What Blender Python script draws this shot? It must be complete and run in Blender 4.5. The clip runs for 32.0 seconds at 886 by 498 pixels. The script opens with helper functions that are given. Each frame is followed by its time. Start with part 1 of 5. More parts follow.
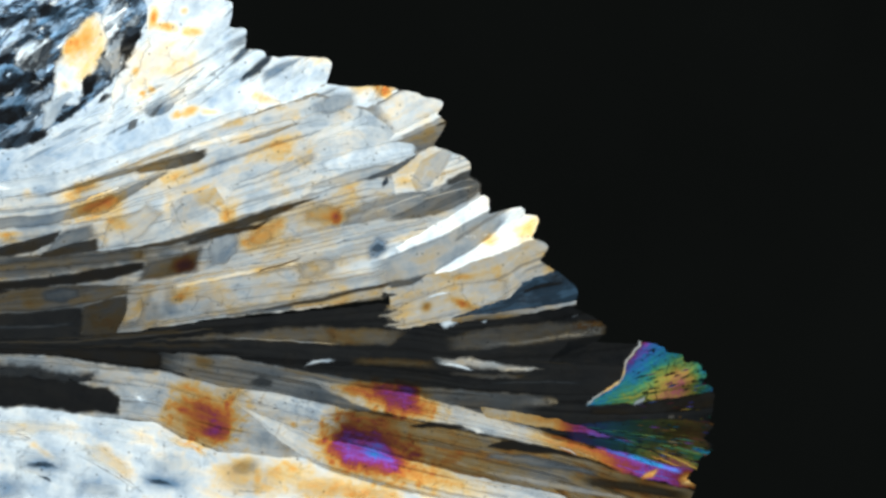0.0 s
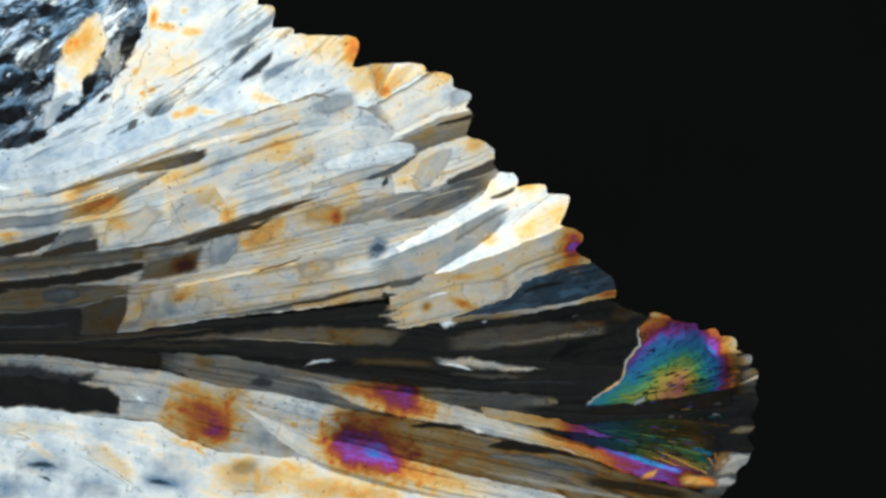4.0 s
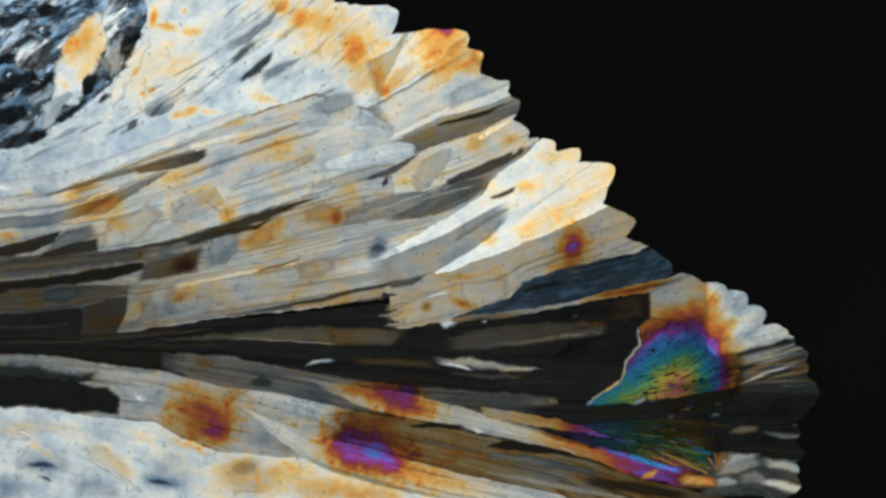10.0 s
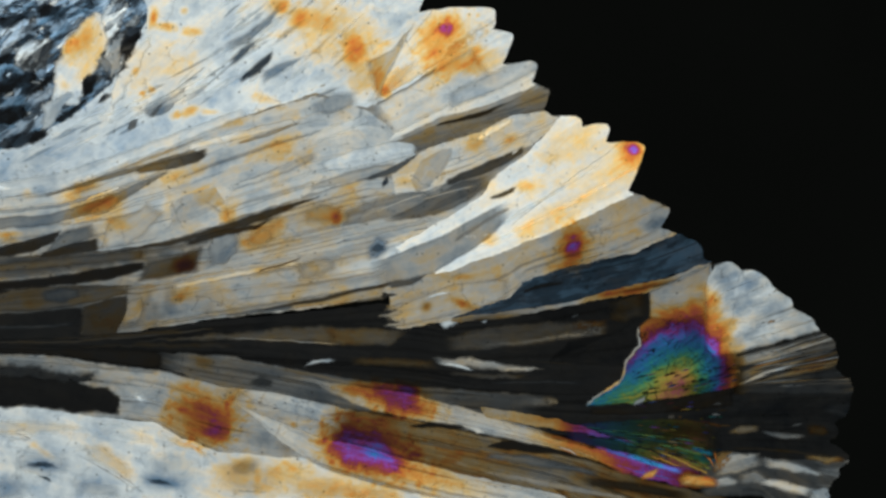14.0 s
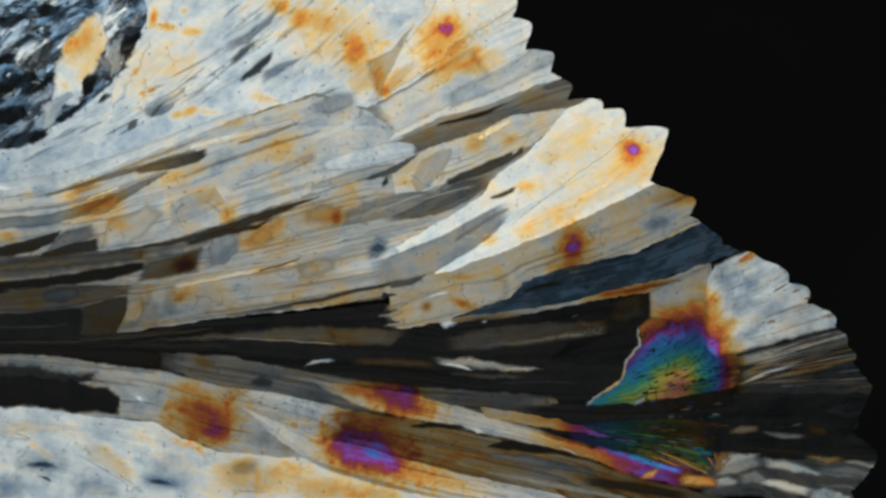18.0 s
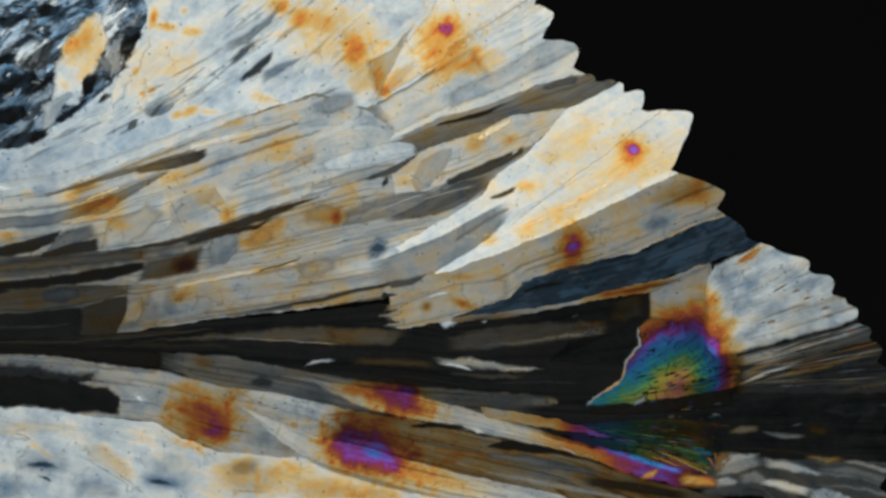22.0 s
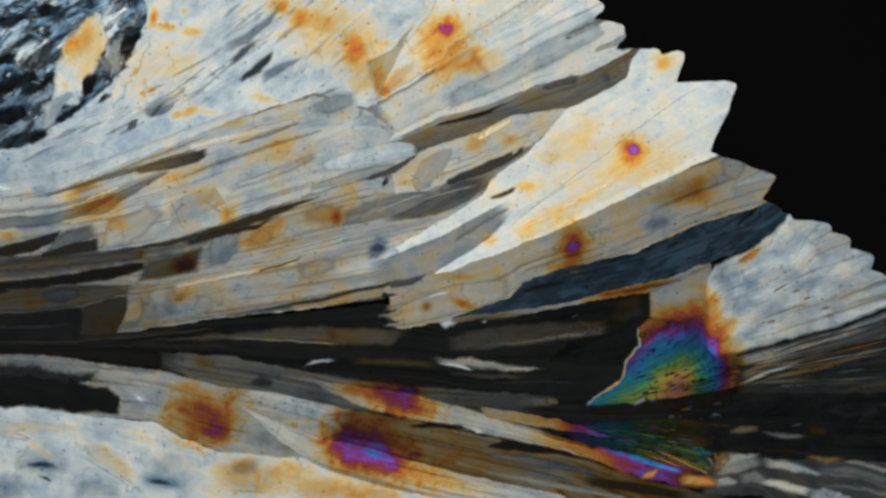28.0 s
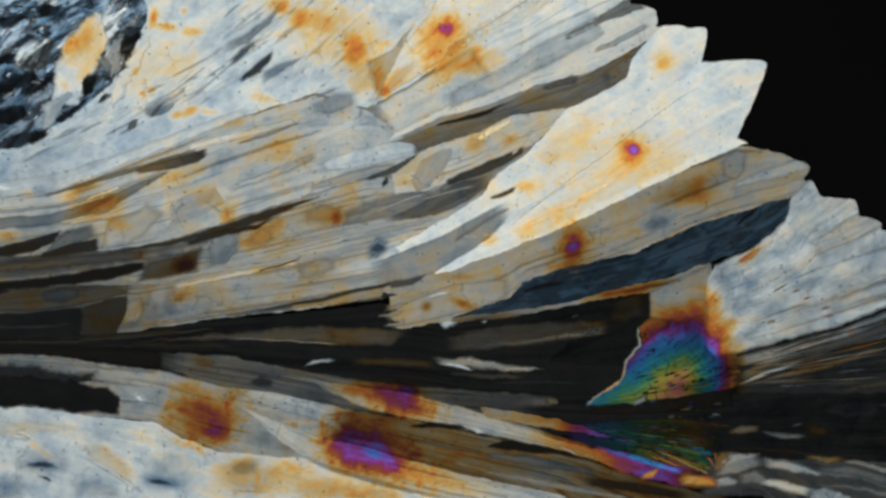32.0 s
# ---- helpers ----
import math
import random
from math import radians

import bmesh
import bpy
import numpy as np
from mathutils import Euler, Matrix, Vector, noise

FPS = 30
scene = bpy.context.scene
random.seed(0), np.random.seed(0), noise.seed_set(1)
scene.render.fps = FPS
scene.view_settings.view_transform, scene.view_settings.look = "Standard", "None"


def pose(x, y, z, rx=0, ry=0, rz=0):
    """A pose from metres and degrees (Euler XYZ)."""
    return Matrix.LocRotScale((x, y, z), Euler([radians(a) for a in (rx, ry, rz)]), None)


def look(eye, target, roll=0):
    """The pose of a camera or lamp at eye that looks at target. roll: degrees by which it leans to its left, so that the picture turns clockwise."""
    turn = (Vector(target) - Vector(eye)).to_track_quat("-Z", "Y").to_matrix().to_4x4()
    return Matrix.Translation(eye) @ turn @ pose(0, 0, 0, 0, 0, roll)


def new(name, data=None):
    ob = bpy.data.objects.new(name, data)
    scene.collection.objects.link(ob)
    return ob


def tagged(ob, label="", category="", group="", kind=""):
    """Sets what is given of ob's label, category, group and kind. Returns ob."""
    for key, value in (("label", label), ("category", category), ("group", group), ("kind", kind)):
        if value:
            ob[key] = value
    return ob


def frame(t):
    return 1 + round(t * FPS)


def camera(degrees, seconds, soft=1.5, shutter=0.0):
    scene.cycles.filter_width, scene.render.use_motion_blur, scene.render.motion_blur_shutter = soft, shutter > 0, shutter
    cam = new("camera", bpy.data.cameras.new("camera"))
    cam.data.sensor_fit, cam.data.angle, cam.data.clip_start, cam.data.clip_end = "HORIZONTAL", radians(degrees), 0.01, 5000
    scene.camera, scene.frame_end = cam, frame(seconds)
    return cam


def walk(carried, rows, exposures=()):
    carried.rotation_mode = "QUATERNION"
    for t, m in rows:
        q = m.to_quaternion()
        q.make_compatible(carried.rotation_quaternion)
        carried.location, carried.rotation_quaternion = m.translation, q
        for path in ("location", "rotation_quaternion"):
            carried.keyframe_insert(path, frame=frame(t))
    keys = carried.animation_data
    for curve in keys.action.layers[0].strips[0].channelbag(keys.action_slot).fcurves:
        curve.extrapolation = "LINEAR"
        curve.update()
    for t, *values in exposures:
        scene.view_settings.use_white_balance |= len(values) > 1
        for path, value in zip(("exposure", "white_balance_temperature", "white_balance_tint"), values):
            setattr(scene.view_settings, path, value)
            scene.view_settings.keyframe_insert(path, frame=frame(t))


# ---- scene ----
cam = camera(6.0, 32.0, soft=2.9)

# Sheet units: the view is 1568 units wide and 20 mm across, x to the right, y towards the viewer's feet.
U = 0.020 / 1568
SLOPE = 0.14            # fall of the blade tops, per unit of growth
REACH = 490.0           # growth over the whole clip, in units
BASE = 12.0             # height of the melt at the end
REF_Z = (BASE + SLOPE * (REACH - 60)) * U
EYE_Z = REF_Z + 0.010 / math.tan(radians(3.0))
VIEW = look((0, 0, EYE_Z), (0, 0.0, 0))
walk(cam, [(0, VIEW), (32.0, VIEW)], exposures=[(0, 0.14, 6150, 10), (3, 0.02, 6250, 10), (6, -0.18, 6350, 10), (9, -0.34, 6450, 10), (14, -0.52, 6500, 10), (19, -0.63, 6500, 10), (25, -0.68, 6450, 10), (32.0, -0.70, 6450, 10)])

# ---- light: a dark room and a soft lamp added above, replacing light from below ----
world = bpy.data.worlds.new("dark_room")
scene.world = world
world.use_nodes = True
world.node_tree.nodes["Background"].inputs["Color"].default_value = (0.30, 0.36, 0.40, 1)
world.node_tree.nodes["Background"].inputs["Strength"].default_value = 0.02
lamp_data = bpy.data.lights.new("standin_lamp", "AREA")
lamp_data.shape, lamp_data.size, lamp_data.energy = "DISK", 0.06, 0.83
lamp_data.color = (1.0, 0.995, 0.93)
lamp = new("standin_lamp", lamp_data)
lamp.matrix_world = look((-0.025, 0.02, 0.25), (0, 0, 0))


# ---- materials ----
def nodes_of(name):
    m = bpy.data.materials.new(name)
    m.use_nodes = True
    return m, m.node_tree.nodes, m.node_tree.links, m.node_tree.nodes["Principled BSDF"]


def math_node(n, l, op, a, b, c=None, clamp=False):
    q = n.new("ShaderNodeMath")
    q.operation, q.use_clamp = op, clamp
    for i, v in enumerate((a, b, c)):
        if v is None:
            continue
        if isinstance(v, (int, float)):
            q.inputs[i].default_value = v
        else:
            l.new(v, q.inputs[i])
    return q.outputs[0]


def noise_node(n, l, vec, scale, detail=2.0, rough=0.5, distortion=0.0):
    q = n.new("ShaderNodeTexNoise")
    q.inputs["Scale"].default_value = scale
    q.inputs["Detail"].default_value = detail
    q.inputs["Roughness"].default_value = rough
    q.inputs["Distortion"].default_value = distortion
    l.new(vec, q.inputs["Vector"])
    return q.outputs["Fac"]


def scaled(n, l, vec, x, y, z):
    q = n.new("ShaderNodeVectorMath")
    q.operation = "MULTIPLY"
    q.inputs[1].default_value = (x, y, z)
    l.new(vec, q.inputs[0])
    return q.outputs[0]


def band_node(n, l, value, a, b, at_a, at_b):
    q = n.new("ShaderNodeMapRange")
    q.interpolation_type = "SMOOTHSTEP"
    for i, w in enumerate((a, b, at_a, at_b)):
        q.inputs[i + 1].default_value = w
    l.new(value, q.inputs[0])
    return q.outputs[0]


def lath_node(n, l, vec):
    """A value for each of many long narrow cells: the laths of which a blade is made."""
    q = n.new("ShaderNodeTexVoronoi")
    q.inputs["Scale"].default_value = 1.0
    l.new(vec, q.inputs["Vector"])
    s = n.new("ShaderNodeSeparateColor")
    l.new(q.outputs["Color"], s.inputs[0])
    return s.outputs[0]


# Interference colours of a birefringent crystal between crossed polarisers, by path difference in nm.
COLOURS = [
    (0, (0.28, 0.62, 1.00)), (60, (0.28, 0.58, 0.95)), (120, (0.36, 0.54, 0.76)), (180, (0.59, 0.72, 0.84)),
    (230, (0.77, 0.87, 0.93)), (270, (0.90, 0.90, 0.84)), (310, (0.93, 0.81, 0.58)), (350, (0.95, 0.69, 0.30)),
    (395, (0.93, 0.48, 0.11)), (440, (0.82, 0.26, 0.05)), (490, (0.56, 0.11, 0.08)), (525, (0.43, 0.06, 0.22)),
    (555, (0.45, 0.10, 0.62)), (590, (0.20, 0.20, 0.95)), (630, (0.05, 0.32, 0.88)), (690, (0.04, 0.42, 0.55)),
    (750, (0.12, 0.48, 0.22)), (810, (0.42, 0.52, 0.10)), (870, (0.72, 0.45, 0.10)), (930, (0.70, 0.20, 0.24)),
    (990, (0.50, 0.12, 0.42)), (1060, (0.12, 0.30, 0.52)), (1130, (0.14, 0.50, 0.34)), (1200, (0.6, 0.4, 0.3)),
]


def crystal_material(name, streak_ret, patch_ret, streak_tone, speck=0.62, crack=0.42, web=0.019, clump=0.0, fleck=0.0, cell=(0.0065, 0.075)):
    m, n, l, bsdf = nodes_of(name)
    attr = {}
    for key in ("ret", "tone", "along", "cover"):
        q = n.new("ShaderNodeAttribute")
        q.attribute_name = key
        attr[key] = q
    along = attr["along"].outputs["Vector"]
    ret, tone = attr["ret"].outputs["Fac"], attr["tone"].outputs["Fac"]
    place = n.new("ShaderNodeAttribute")
    place.attribute_name = "place"
    place = place.outputs["Vector"]
    streak = lath_node(n, l, scaled(n, l, along, *cell, 1.0))
    fine = lath_node(n, l, scaled(n, l, along, 2.0 * cell[0], 2.5 * cell[1], 1.0))
    hair = noise_node(n, l, scaled(n, l, along, 0.01, 0.35, 1.0), 1.0, 2.0, 0.5)
    patch = noise_node(n, l, place, 0.019, 5.0, 0.55, 0.3)
    cloud = noise_node(n, l, place, 0.09, 4.0, 0.65, 0.2)
    # domains: patches of even thickness with fairly clear borders
    field = noise_node(n, l, scaled(n, l, along, 0.016, 0.034, 1.0), 1.0, 4.0, 0.55, 0.2)
    thick = band_node(n, l, field, 0.54, 0.60, 0.0, 0.12 * patch_ret / 1200)
    thin = band_node(n, l, field, 0.40, 0.45, -0.10 * patch_ret / 1200, 0.0)
    ret = math_node(n, l, "ADD", math_node(n, l, "ADD", thick, thin), ret)
    r = math_node(n, l, "MULTIPLY_ADD", math_node(n, l, "SUBTRACT", streak, 0.5), streak_ret / 1200, ret)
    r = math_node(n, l, "MULTIPLY_ADD", math_node(n, l, "SUBTRACT", patch, 0.5), patch_ret / 1200, r)
    r = math_node(n, l, "MULTIPLY_ADD", math_node(n, l, "SUBTRACT", cloud, 0.5), 0.22 * patch_ret / 1200, r, clamp=True)
    if fleck:
        grit = noise_node(n, l, place, 0.15, 4.0, 0.7, 0.4)
        r = math_node(n, l, "MULTIPLY_ADD", math_node(n, l, "SUBTRACT", grit, 0.5), fleck / 1200, r, clamp=True)
    ramp = n.new("ShaderNodeValToRGB")
    el = ramp.color_ramp.elements
    while len(el) < len(COLOURS):
        el.new(0.5)
    for e, (nm, c) in zip(el, COLOURS):
        e.position = nm / 1200
    for e, (nm, c) in zip(el, COLOURS):
        e.position, e.color = nm / 1200, (*c, 1)
    l.new(r, ramp.inputs[0])
    # orientation of the fibres: light the crystal passes, put into its base colour
    t = math_node(n, l, "MULTIPLY_ADD", math_node(n, l, "SUBTRACT", streak, 0.5), streak_tone, 1.0)
    t = math_node(n, l, "MULTIPLY_ADD", math_node(n, l, "SUBTRACT", fine, 0.5), 0.45 * streak_tone, t)
    t = math_node(n, l, "MULTIPLY_ADD", math_node(n, l, "SUBTRACT", cloud, 0.5), 0.4, t)
    t = math_node(n, l, "MULTIPLY_ADD", math_node(n, l, "SUBTRACT", hair, 0.5), 0.25 * streak_tone, t)
    t = math_node(n, l, "MULTIPLY_ADD", math_node(n, l, "SUBTRACT", patch, 0.5), 0.5, t)
    if clump:
        lump = noise_node(n, l, scaled(n, l, along, 0.020, 0.042, 1.0), 1.0, 5.0, 0.6, 0.5)
        t = math_node(n, l, "MULTIPLY", t, band_node(n, l, lump, 0.43, 0.58, 1.0 - clump, 1.0 + clump))
    t = math_node(n, l, "MAXIMUM", t, 0.08)
    t = math_node(n, l, "MULTIPLY", t, tone)
    # dust specks and fine cracks
    v = n.new("ShaderNodeTexVoronoi")
    v.inputs["Scale"].default_value = 0.055
    wob = n.new("ShaderNodeVectorMath")
    wob.operation = "ADD"
    geo = n.new("ShaderNodeAttribute")
    geo.attribute_name = "place"
    l.new(geo.outputs["Vector"], v.inputs["Vector"])
    sp = n.new("ShaderNodeMapRange")
    sp.inputs[1].default_value, sp.inputs[2].default_value = 0.06, 0.15
    sp.inputs[3].default_value, sp.inputs[4].default_value = 1.0 - speck, 1.0
    l.new(v.outputs["Distance"], sp.inputs[0])
    warpn = n.new("ShaderNodeTexNoise")
    warpn.inputs["Scale"].default_value = 0.05
    l.new(geo.outputs["Vector"], warpn.inputs["Vector"])
    wsc = scaled(n, l, warpn.outputs["Color"], 30, 30, 0)
    l.new(geo.outputs["Vector"], wob.inputs[0])
    l.new(wsc, wob.inputs[1])
    cv = n.new("ShaderNodeTexVoronoi")
    cv.feature = "DISTANCE_TO_EDGE"
    cv.inputs["Scale"].default_value = web
    l.new(wob.outputs[0], cv.inputs["Vector"])
    cr = n.new("ShaderNodeMapRange")
    cr.inputs[1].default_value, cr.inputs[2].default_value = 0.0, 1.1 * web
    cr.inputs[3].default_value, cr.inputs[4].default_value = 0.0, 1.0
    l.new(cv.outputs["Distance"], cr.inputs[0])
    where = noise_node(n, l, geo.outputs["Vector"], 0.018, 2.0)
    wm = n.new("ShaderNodeMapRange")
    wm.inputs[1].default_value, wm.inputs[2].default_value = 0.50, 0.60
    wm.inputs[3].default_value, wm.inputs[4].default_value = 0.0, crack
    l.new(where, wm.inputs[0])
    inv = math_node(n, l, "SUBTRACT", 1.0, cr.outputs[0])
    cf = math_node(n, l, "SUBTRACT", 1.0, math_node(n, l, "MULTIPLY", inv, wm.outputs[0]))
    t = math_node(n, l, "MULTIPLY", t, math_node(n, l, "MULTIPLY", cf, sp.outputs[0]))
    mul = n.new("ShaderNodeVectorMath")
    mul.operation = "SCALE"
    l.new(ramp.outputs[0], mul.inputs[0])
    l.new(t, mul.inputs["Scale"])
    l.new(mul.outputs[0], bsdf.inputs["Base Color"])
    bsdf.inputs["Roughness"].default_value = 0.55
    l.new(attr["cover"].outputs["Fac"], bsdf.inputs["Alpha"])
    bsdf.inputs["Specular IOR Level"].default_value = 0.03
    bump = n.new("ShaderNodeBump")
    bump.inputs["Strength"].default_value = 0.15
    bump.inputs["Distance"].default_value = 4e-6
    l.new(fine, bump.inputs["Height"])
    l.new(bump.outputs[0], bsdf.inputs["Normal"])
    return m


CRYSTAL = crystal_material("clear_crystal", 18, 280, 0.19)
FIBRE = crystal_material("fibrous_crystal", 22, 230, 0.46)
RAINBOW = crystal_material("rainbow_crystal", 30, 40, 0.5, 0.7, 0.95, 0.036, fleck=170)
VIVID = crystal_material("vivid_crystal", 20, 90, 0.28, fleck=130)
MOSAIC = crystal_material("mosaic_crystal", 70, 160, 1.1, clump=0.75, cell=(0.028, 0.085))
VEINED = crystal_material("veined_crystal", 20, 260, 0.22, 0.75, 0.7, 0.030, 0.4)
SNOWY = crystal_material("snowy_crystal", 14, 250, 0.18, 0.8, clump=0.1)
SILK = crystal_material("silky_crystal", 12, 190, 0.10, 0.45, 0.2)
SATIN = crystal_material("satin_crystal", 12, 170, 0.16, 0.6, 0.3)
MILKY = crystal_material("milky_crystal", 14, 230, 0.12, 0.7, 0.35, 0.022)


def plain_material(name, colour, rough, spec, grain):
    m, n, l, bsdf = nodes_of(name)
    tc = n.new("ShaderNodeTexCoord")
    f = noise_node(n, l, tc.outputs["Object"], grain, 4.0)
    mix = n.new("ShaderNodeMix")
    mix.data_type = "RGBA"
    mix.inputs["A"].default_value = (*[c * 0.75 for c in colour], 1)
    mix.inputs["B"].default_value = (*[c * 1.25 for c in colour], 1)
    l.new(f, mix.inputs["Factor"])
    l.new(mix.outputs["Result"], bsdf.inputs["Base Color"])
    bsdf.inputs["Roughness"].default_value = rough
    bsdf.inputs["Specular IOR Level"].default_value = spec
    return m


MELT = plain_material("dark_melt", (0.0029, 0.0033, 0.0031), 0.5, 0.0, 150)
STAGE = plain_material("black_anodised_metal", (0.012, 0.012, 0.013), 0.6, 0.1, 900)
GLASS = plain_material("smoked_glass", (0.02, 0.022, 0.022), 0.3, 0.2, 300)


# ---- growth: when the front reaches each place ----
# sharpness above and below the axis, roundness of the tip, then the tip's way: growth, x, y
fingers = []


def finger(up, down, r, *way):
    fingers.append((up, down, r, way))


finger(0.3, 0.4, 120, (0, 330, -140), (490, 690, -440))
finger(1.1, 1.3, 9, (0, 412, 2), (490, 780, -300))
finger(1.5, 1.6, 11, (0, 437, 52), (490, 805, -245))
finger(1.7, 1.8, 9, (0, 470, 90), (490, 838, -202))
finger(1.9, 1.9, 6, (0, 494, 101), (490, 860, -191))
finger(1.9, 1.9, 6, (0, 516, 107), (490, 880, -181))
finger(1.3, 2.2, 14, (0, 588, 108), (490, 938, -165))
finger(1.5, 1.5, 8, (0, 622, 160), (490, 980, -120))
finger(1.3, 1.4, 12, (0, 703, 158), (490, 1074, -144))
finger(1.4, 1.5, 8, (0, 746, 168), (58, 795, 140), (147, 841, 101), (228, 907, 61), (305, 958, 30), (424, 1070, 8), (490, 1120, -20))
finger(2.2, 1.5, 8, (0, 787, 182), (147, 889, 154), (228, 950, 112), (305, 994, 86), (424, 1109, 58), (490, 1166, 27))
finger(1.4, 1.4, 8, (0, 735, 225), (490, 1164, 18))
finger(1.5, 1.2, 8, (0, 792, 213), (58, 831, 202), (147, 908, 184), (228, 972, 161), (305, 1035, 147), (424, 1120, 94), (490, 1170, 70))
finger(1.1, 1.4, 11, (0, 832, 288), (490, 1140, 112))
finger(1.2, 1.0, 10, (0, 850, 325), (490, 1120, 170))
finger(1.3, 1.4, 12, (0, 862, 352), (490, 1217, 50))
finger(1.8, 1.8, 10, (0, 925, 369), (58, 959, 334), (147, 1012, 277), (228, 1076, 223), (305, 1118, 181), (424, 1208, 92), (490, 1250, 50))
finger(1.45, 1.45, 8, (0, 950, 386), (490, 1357, 112))
finger(1.2, 1.3, 6, (0, 968, 437), (490, 1434, 296))
finger(1.3, 1.2, 12, (0, 962, 478), (490, 1390, 345))
finger(0.9, 1.0, 22, (0, 1020, 518), (50, 1070, 508), (100, 1122, 492), (147, 1172, 476), (198, 1213, 455), (228, 1240, 442), (267, 1267, 432), (305, 1300, 420), (362, 1340, 402), (424, 1385, 375), (490, 1440, 330))
finger(1.0, 1.6, 12, (0, 1074, 580), (50, 1126, 568), (100, 1160, 536), (147, 1190, 503), (228, 1245, 468), (305, 1300, 448), (490, 1400, 370))
# the iridescent blade and the white fan beyond it
finger(0.9, 0.9, 18, (0, 1143, 616), (50, 1172, 577), (100, 1205, 540), (147, 1235, 508), (198, 1254, 490), (228, 1266, 485), (267, 1288, 477), (305, 1312, 464), (362, 1362, 430), (424, 1400, 386), (490, 1448, 345))
finger(1.1, 1.1, 12, (0, 1175, 618), (50, 1220, 588), (100, 1250, 552), (147, 1272, 518), (198, 1300, 495), (228, 1318, 490), (267, 1343, 480), (305, 1360, 474), (362, 1422, 441), (424, 1468, 402), (490, 1514, 360))
finger(1.2, 1.2, 9, (0, 1205, 632), (50, 1258, 600), (100, 1282, 560), (147, 1307, 531), (198, 1338, 506), (228, 1360, 500), (267, 1386, 487), (305, 1405, 477), (362, 1456, 452), (424, 1503, 426), (490, 1558, 397))
finger(1.3, 1.3, 8, (0, 1238, 648), (50, 1288, 612), (100, 1318, 586), (147, 1338, 558), (198, 1382, 540), (228, 1399, 535), (267, 1422, 520), (305, 1453, 510), (362, 1496, 482), (424, 1544, 456), (490, 1610, 420))
finger(1.3, 1.3, 8, (0, 1246, 662), (50, 1312, 640), (100, 1352, 617), (147, 1378, 592), (198, 1417, 576), (228, 1438, 568), (267, 1452, 556), (305, 1474, 546), (362, 1518, 518), (424, 1575, 495), (490, 1640, 465))
finger(1.3, 1.3, 8, (0, 1256, 688), (50, 1322, 668), (100, 1364, 640), (147, 1390, 608), (198, 1430, 588), (228, 1445, 582), (267, 1470, 567), (305, 1496, 560), (362, 1538, 540), (424, 1600, 515), (490, 1670, 490))
finger(1.3, 1.2, 8, (0, 1258, 700), (50, 1320, 680), (100, 1364, 660), (147, 1412, 632), (198, 1458, 615), (228, 1476, 608), (267, 1493, 602), (305, 1516, 594), (362, 1568, 575), (424, 1630, 555), (490, 1690, 535))
finger(1.2, 1.1, 9, (0, 1255, 712), (50, 1318, 700), (100, 1366, 680), (147, 1413, 655), (198, 1460, 640), (228, 1482, 632), (267, 1503, 632), (305, 1535, 625), (490, 1700, 590))
finger(0.9, 0.9, 14, (0, 1256, 725), (50, 1318, 712), (100, 1380, 698), (147, 1430, 697), (198, 1487, 695), (228, 1508, 690), (267, 1530, 688), (305, 1562, 680), (490, 1740, 640))
finger(1.1, 1.1, 9, (0, 1260, 755), (50, 1322, 752), (100, 1355, 758), (147, 1400, 765), (198, 1450, 762), (228, 1482, 763), (267, 1502, 757), (305, 1555, 737), (490, 1735, 740))
finger(1.1, 1.2, 9, (0, 1256, 792), (50, 1314, 792), (100, 1360, 797), (147, 1402, 802), (198, 1460, 812), (228, 1500, 812), (267, 1545, 807), (305, 1570, 800), (490, 1740, 800))
finger(1.2, 1.2, 8, (0, 1230, 824), (50, 1308, 808), (100, 1352, 817), (147, 1396, 832), (198, 1450, 846), (228, 1480, 838), (267, 1530, 828), (305, 1562, 825), (490, 1720, 830))
finger(1.2, 1.0, 9, (0, 1228, 862), (50, 1276, 848), (100, 1348, 840), (147, 1400, 857), (198, 1442, 878), (267, 1500, 885), (490, 1760, 900))
finger(1.3, 0.4, 40, (0, 1180, 960), (490, 1600, 970))
finger(1.9, 0.3, 100, (0, 600, 1100), (490, 900, 1300))


def hashed(ix, iy, seed):
    h = (ix.astype(np.int64) * 374761393 + iy.astype(np.int64) * 668265263 + seed * 974634777) & 0x7FFFFFFF
    h = ((h ^ (h >> 13)) * 1274126177) & 0x7FFFFFFF
    return ((h ^ (h >> 16)) & 0xFFFF) / 65535.0 * 2 - 1


def soft_noise(x, y, seed):
    """Smooth noise between -1 and 1 on a unit lattice."""
    x0, y0 = np.floor(x), np.floor(y)
    fx, fy = x - x0, y - y0
    fx, fy = fx * fx * (3 - 2 * fx), fy * fy * (3 - 2 * fy)
    a, b = hashed(x0, y0, seed), hashed(x0 + 1, y0, seed)
    c, d = hashed(x0, y0 + 1, seed), hashed(x0 + 1, y0 + 1, seed)
    return (a * (1 - fx) + b * fx) * (1 - fy) + (c * (1 - fx) + d * fx) * fy


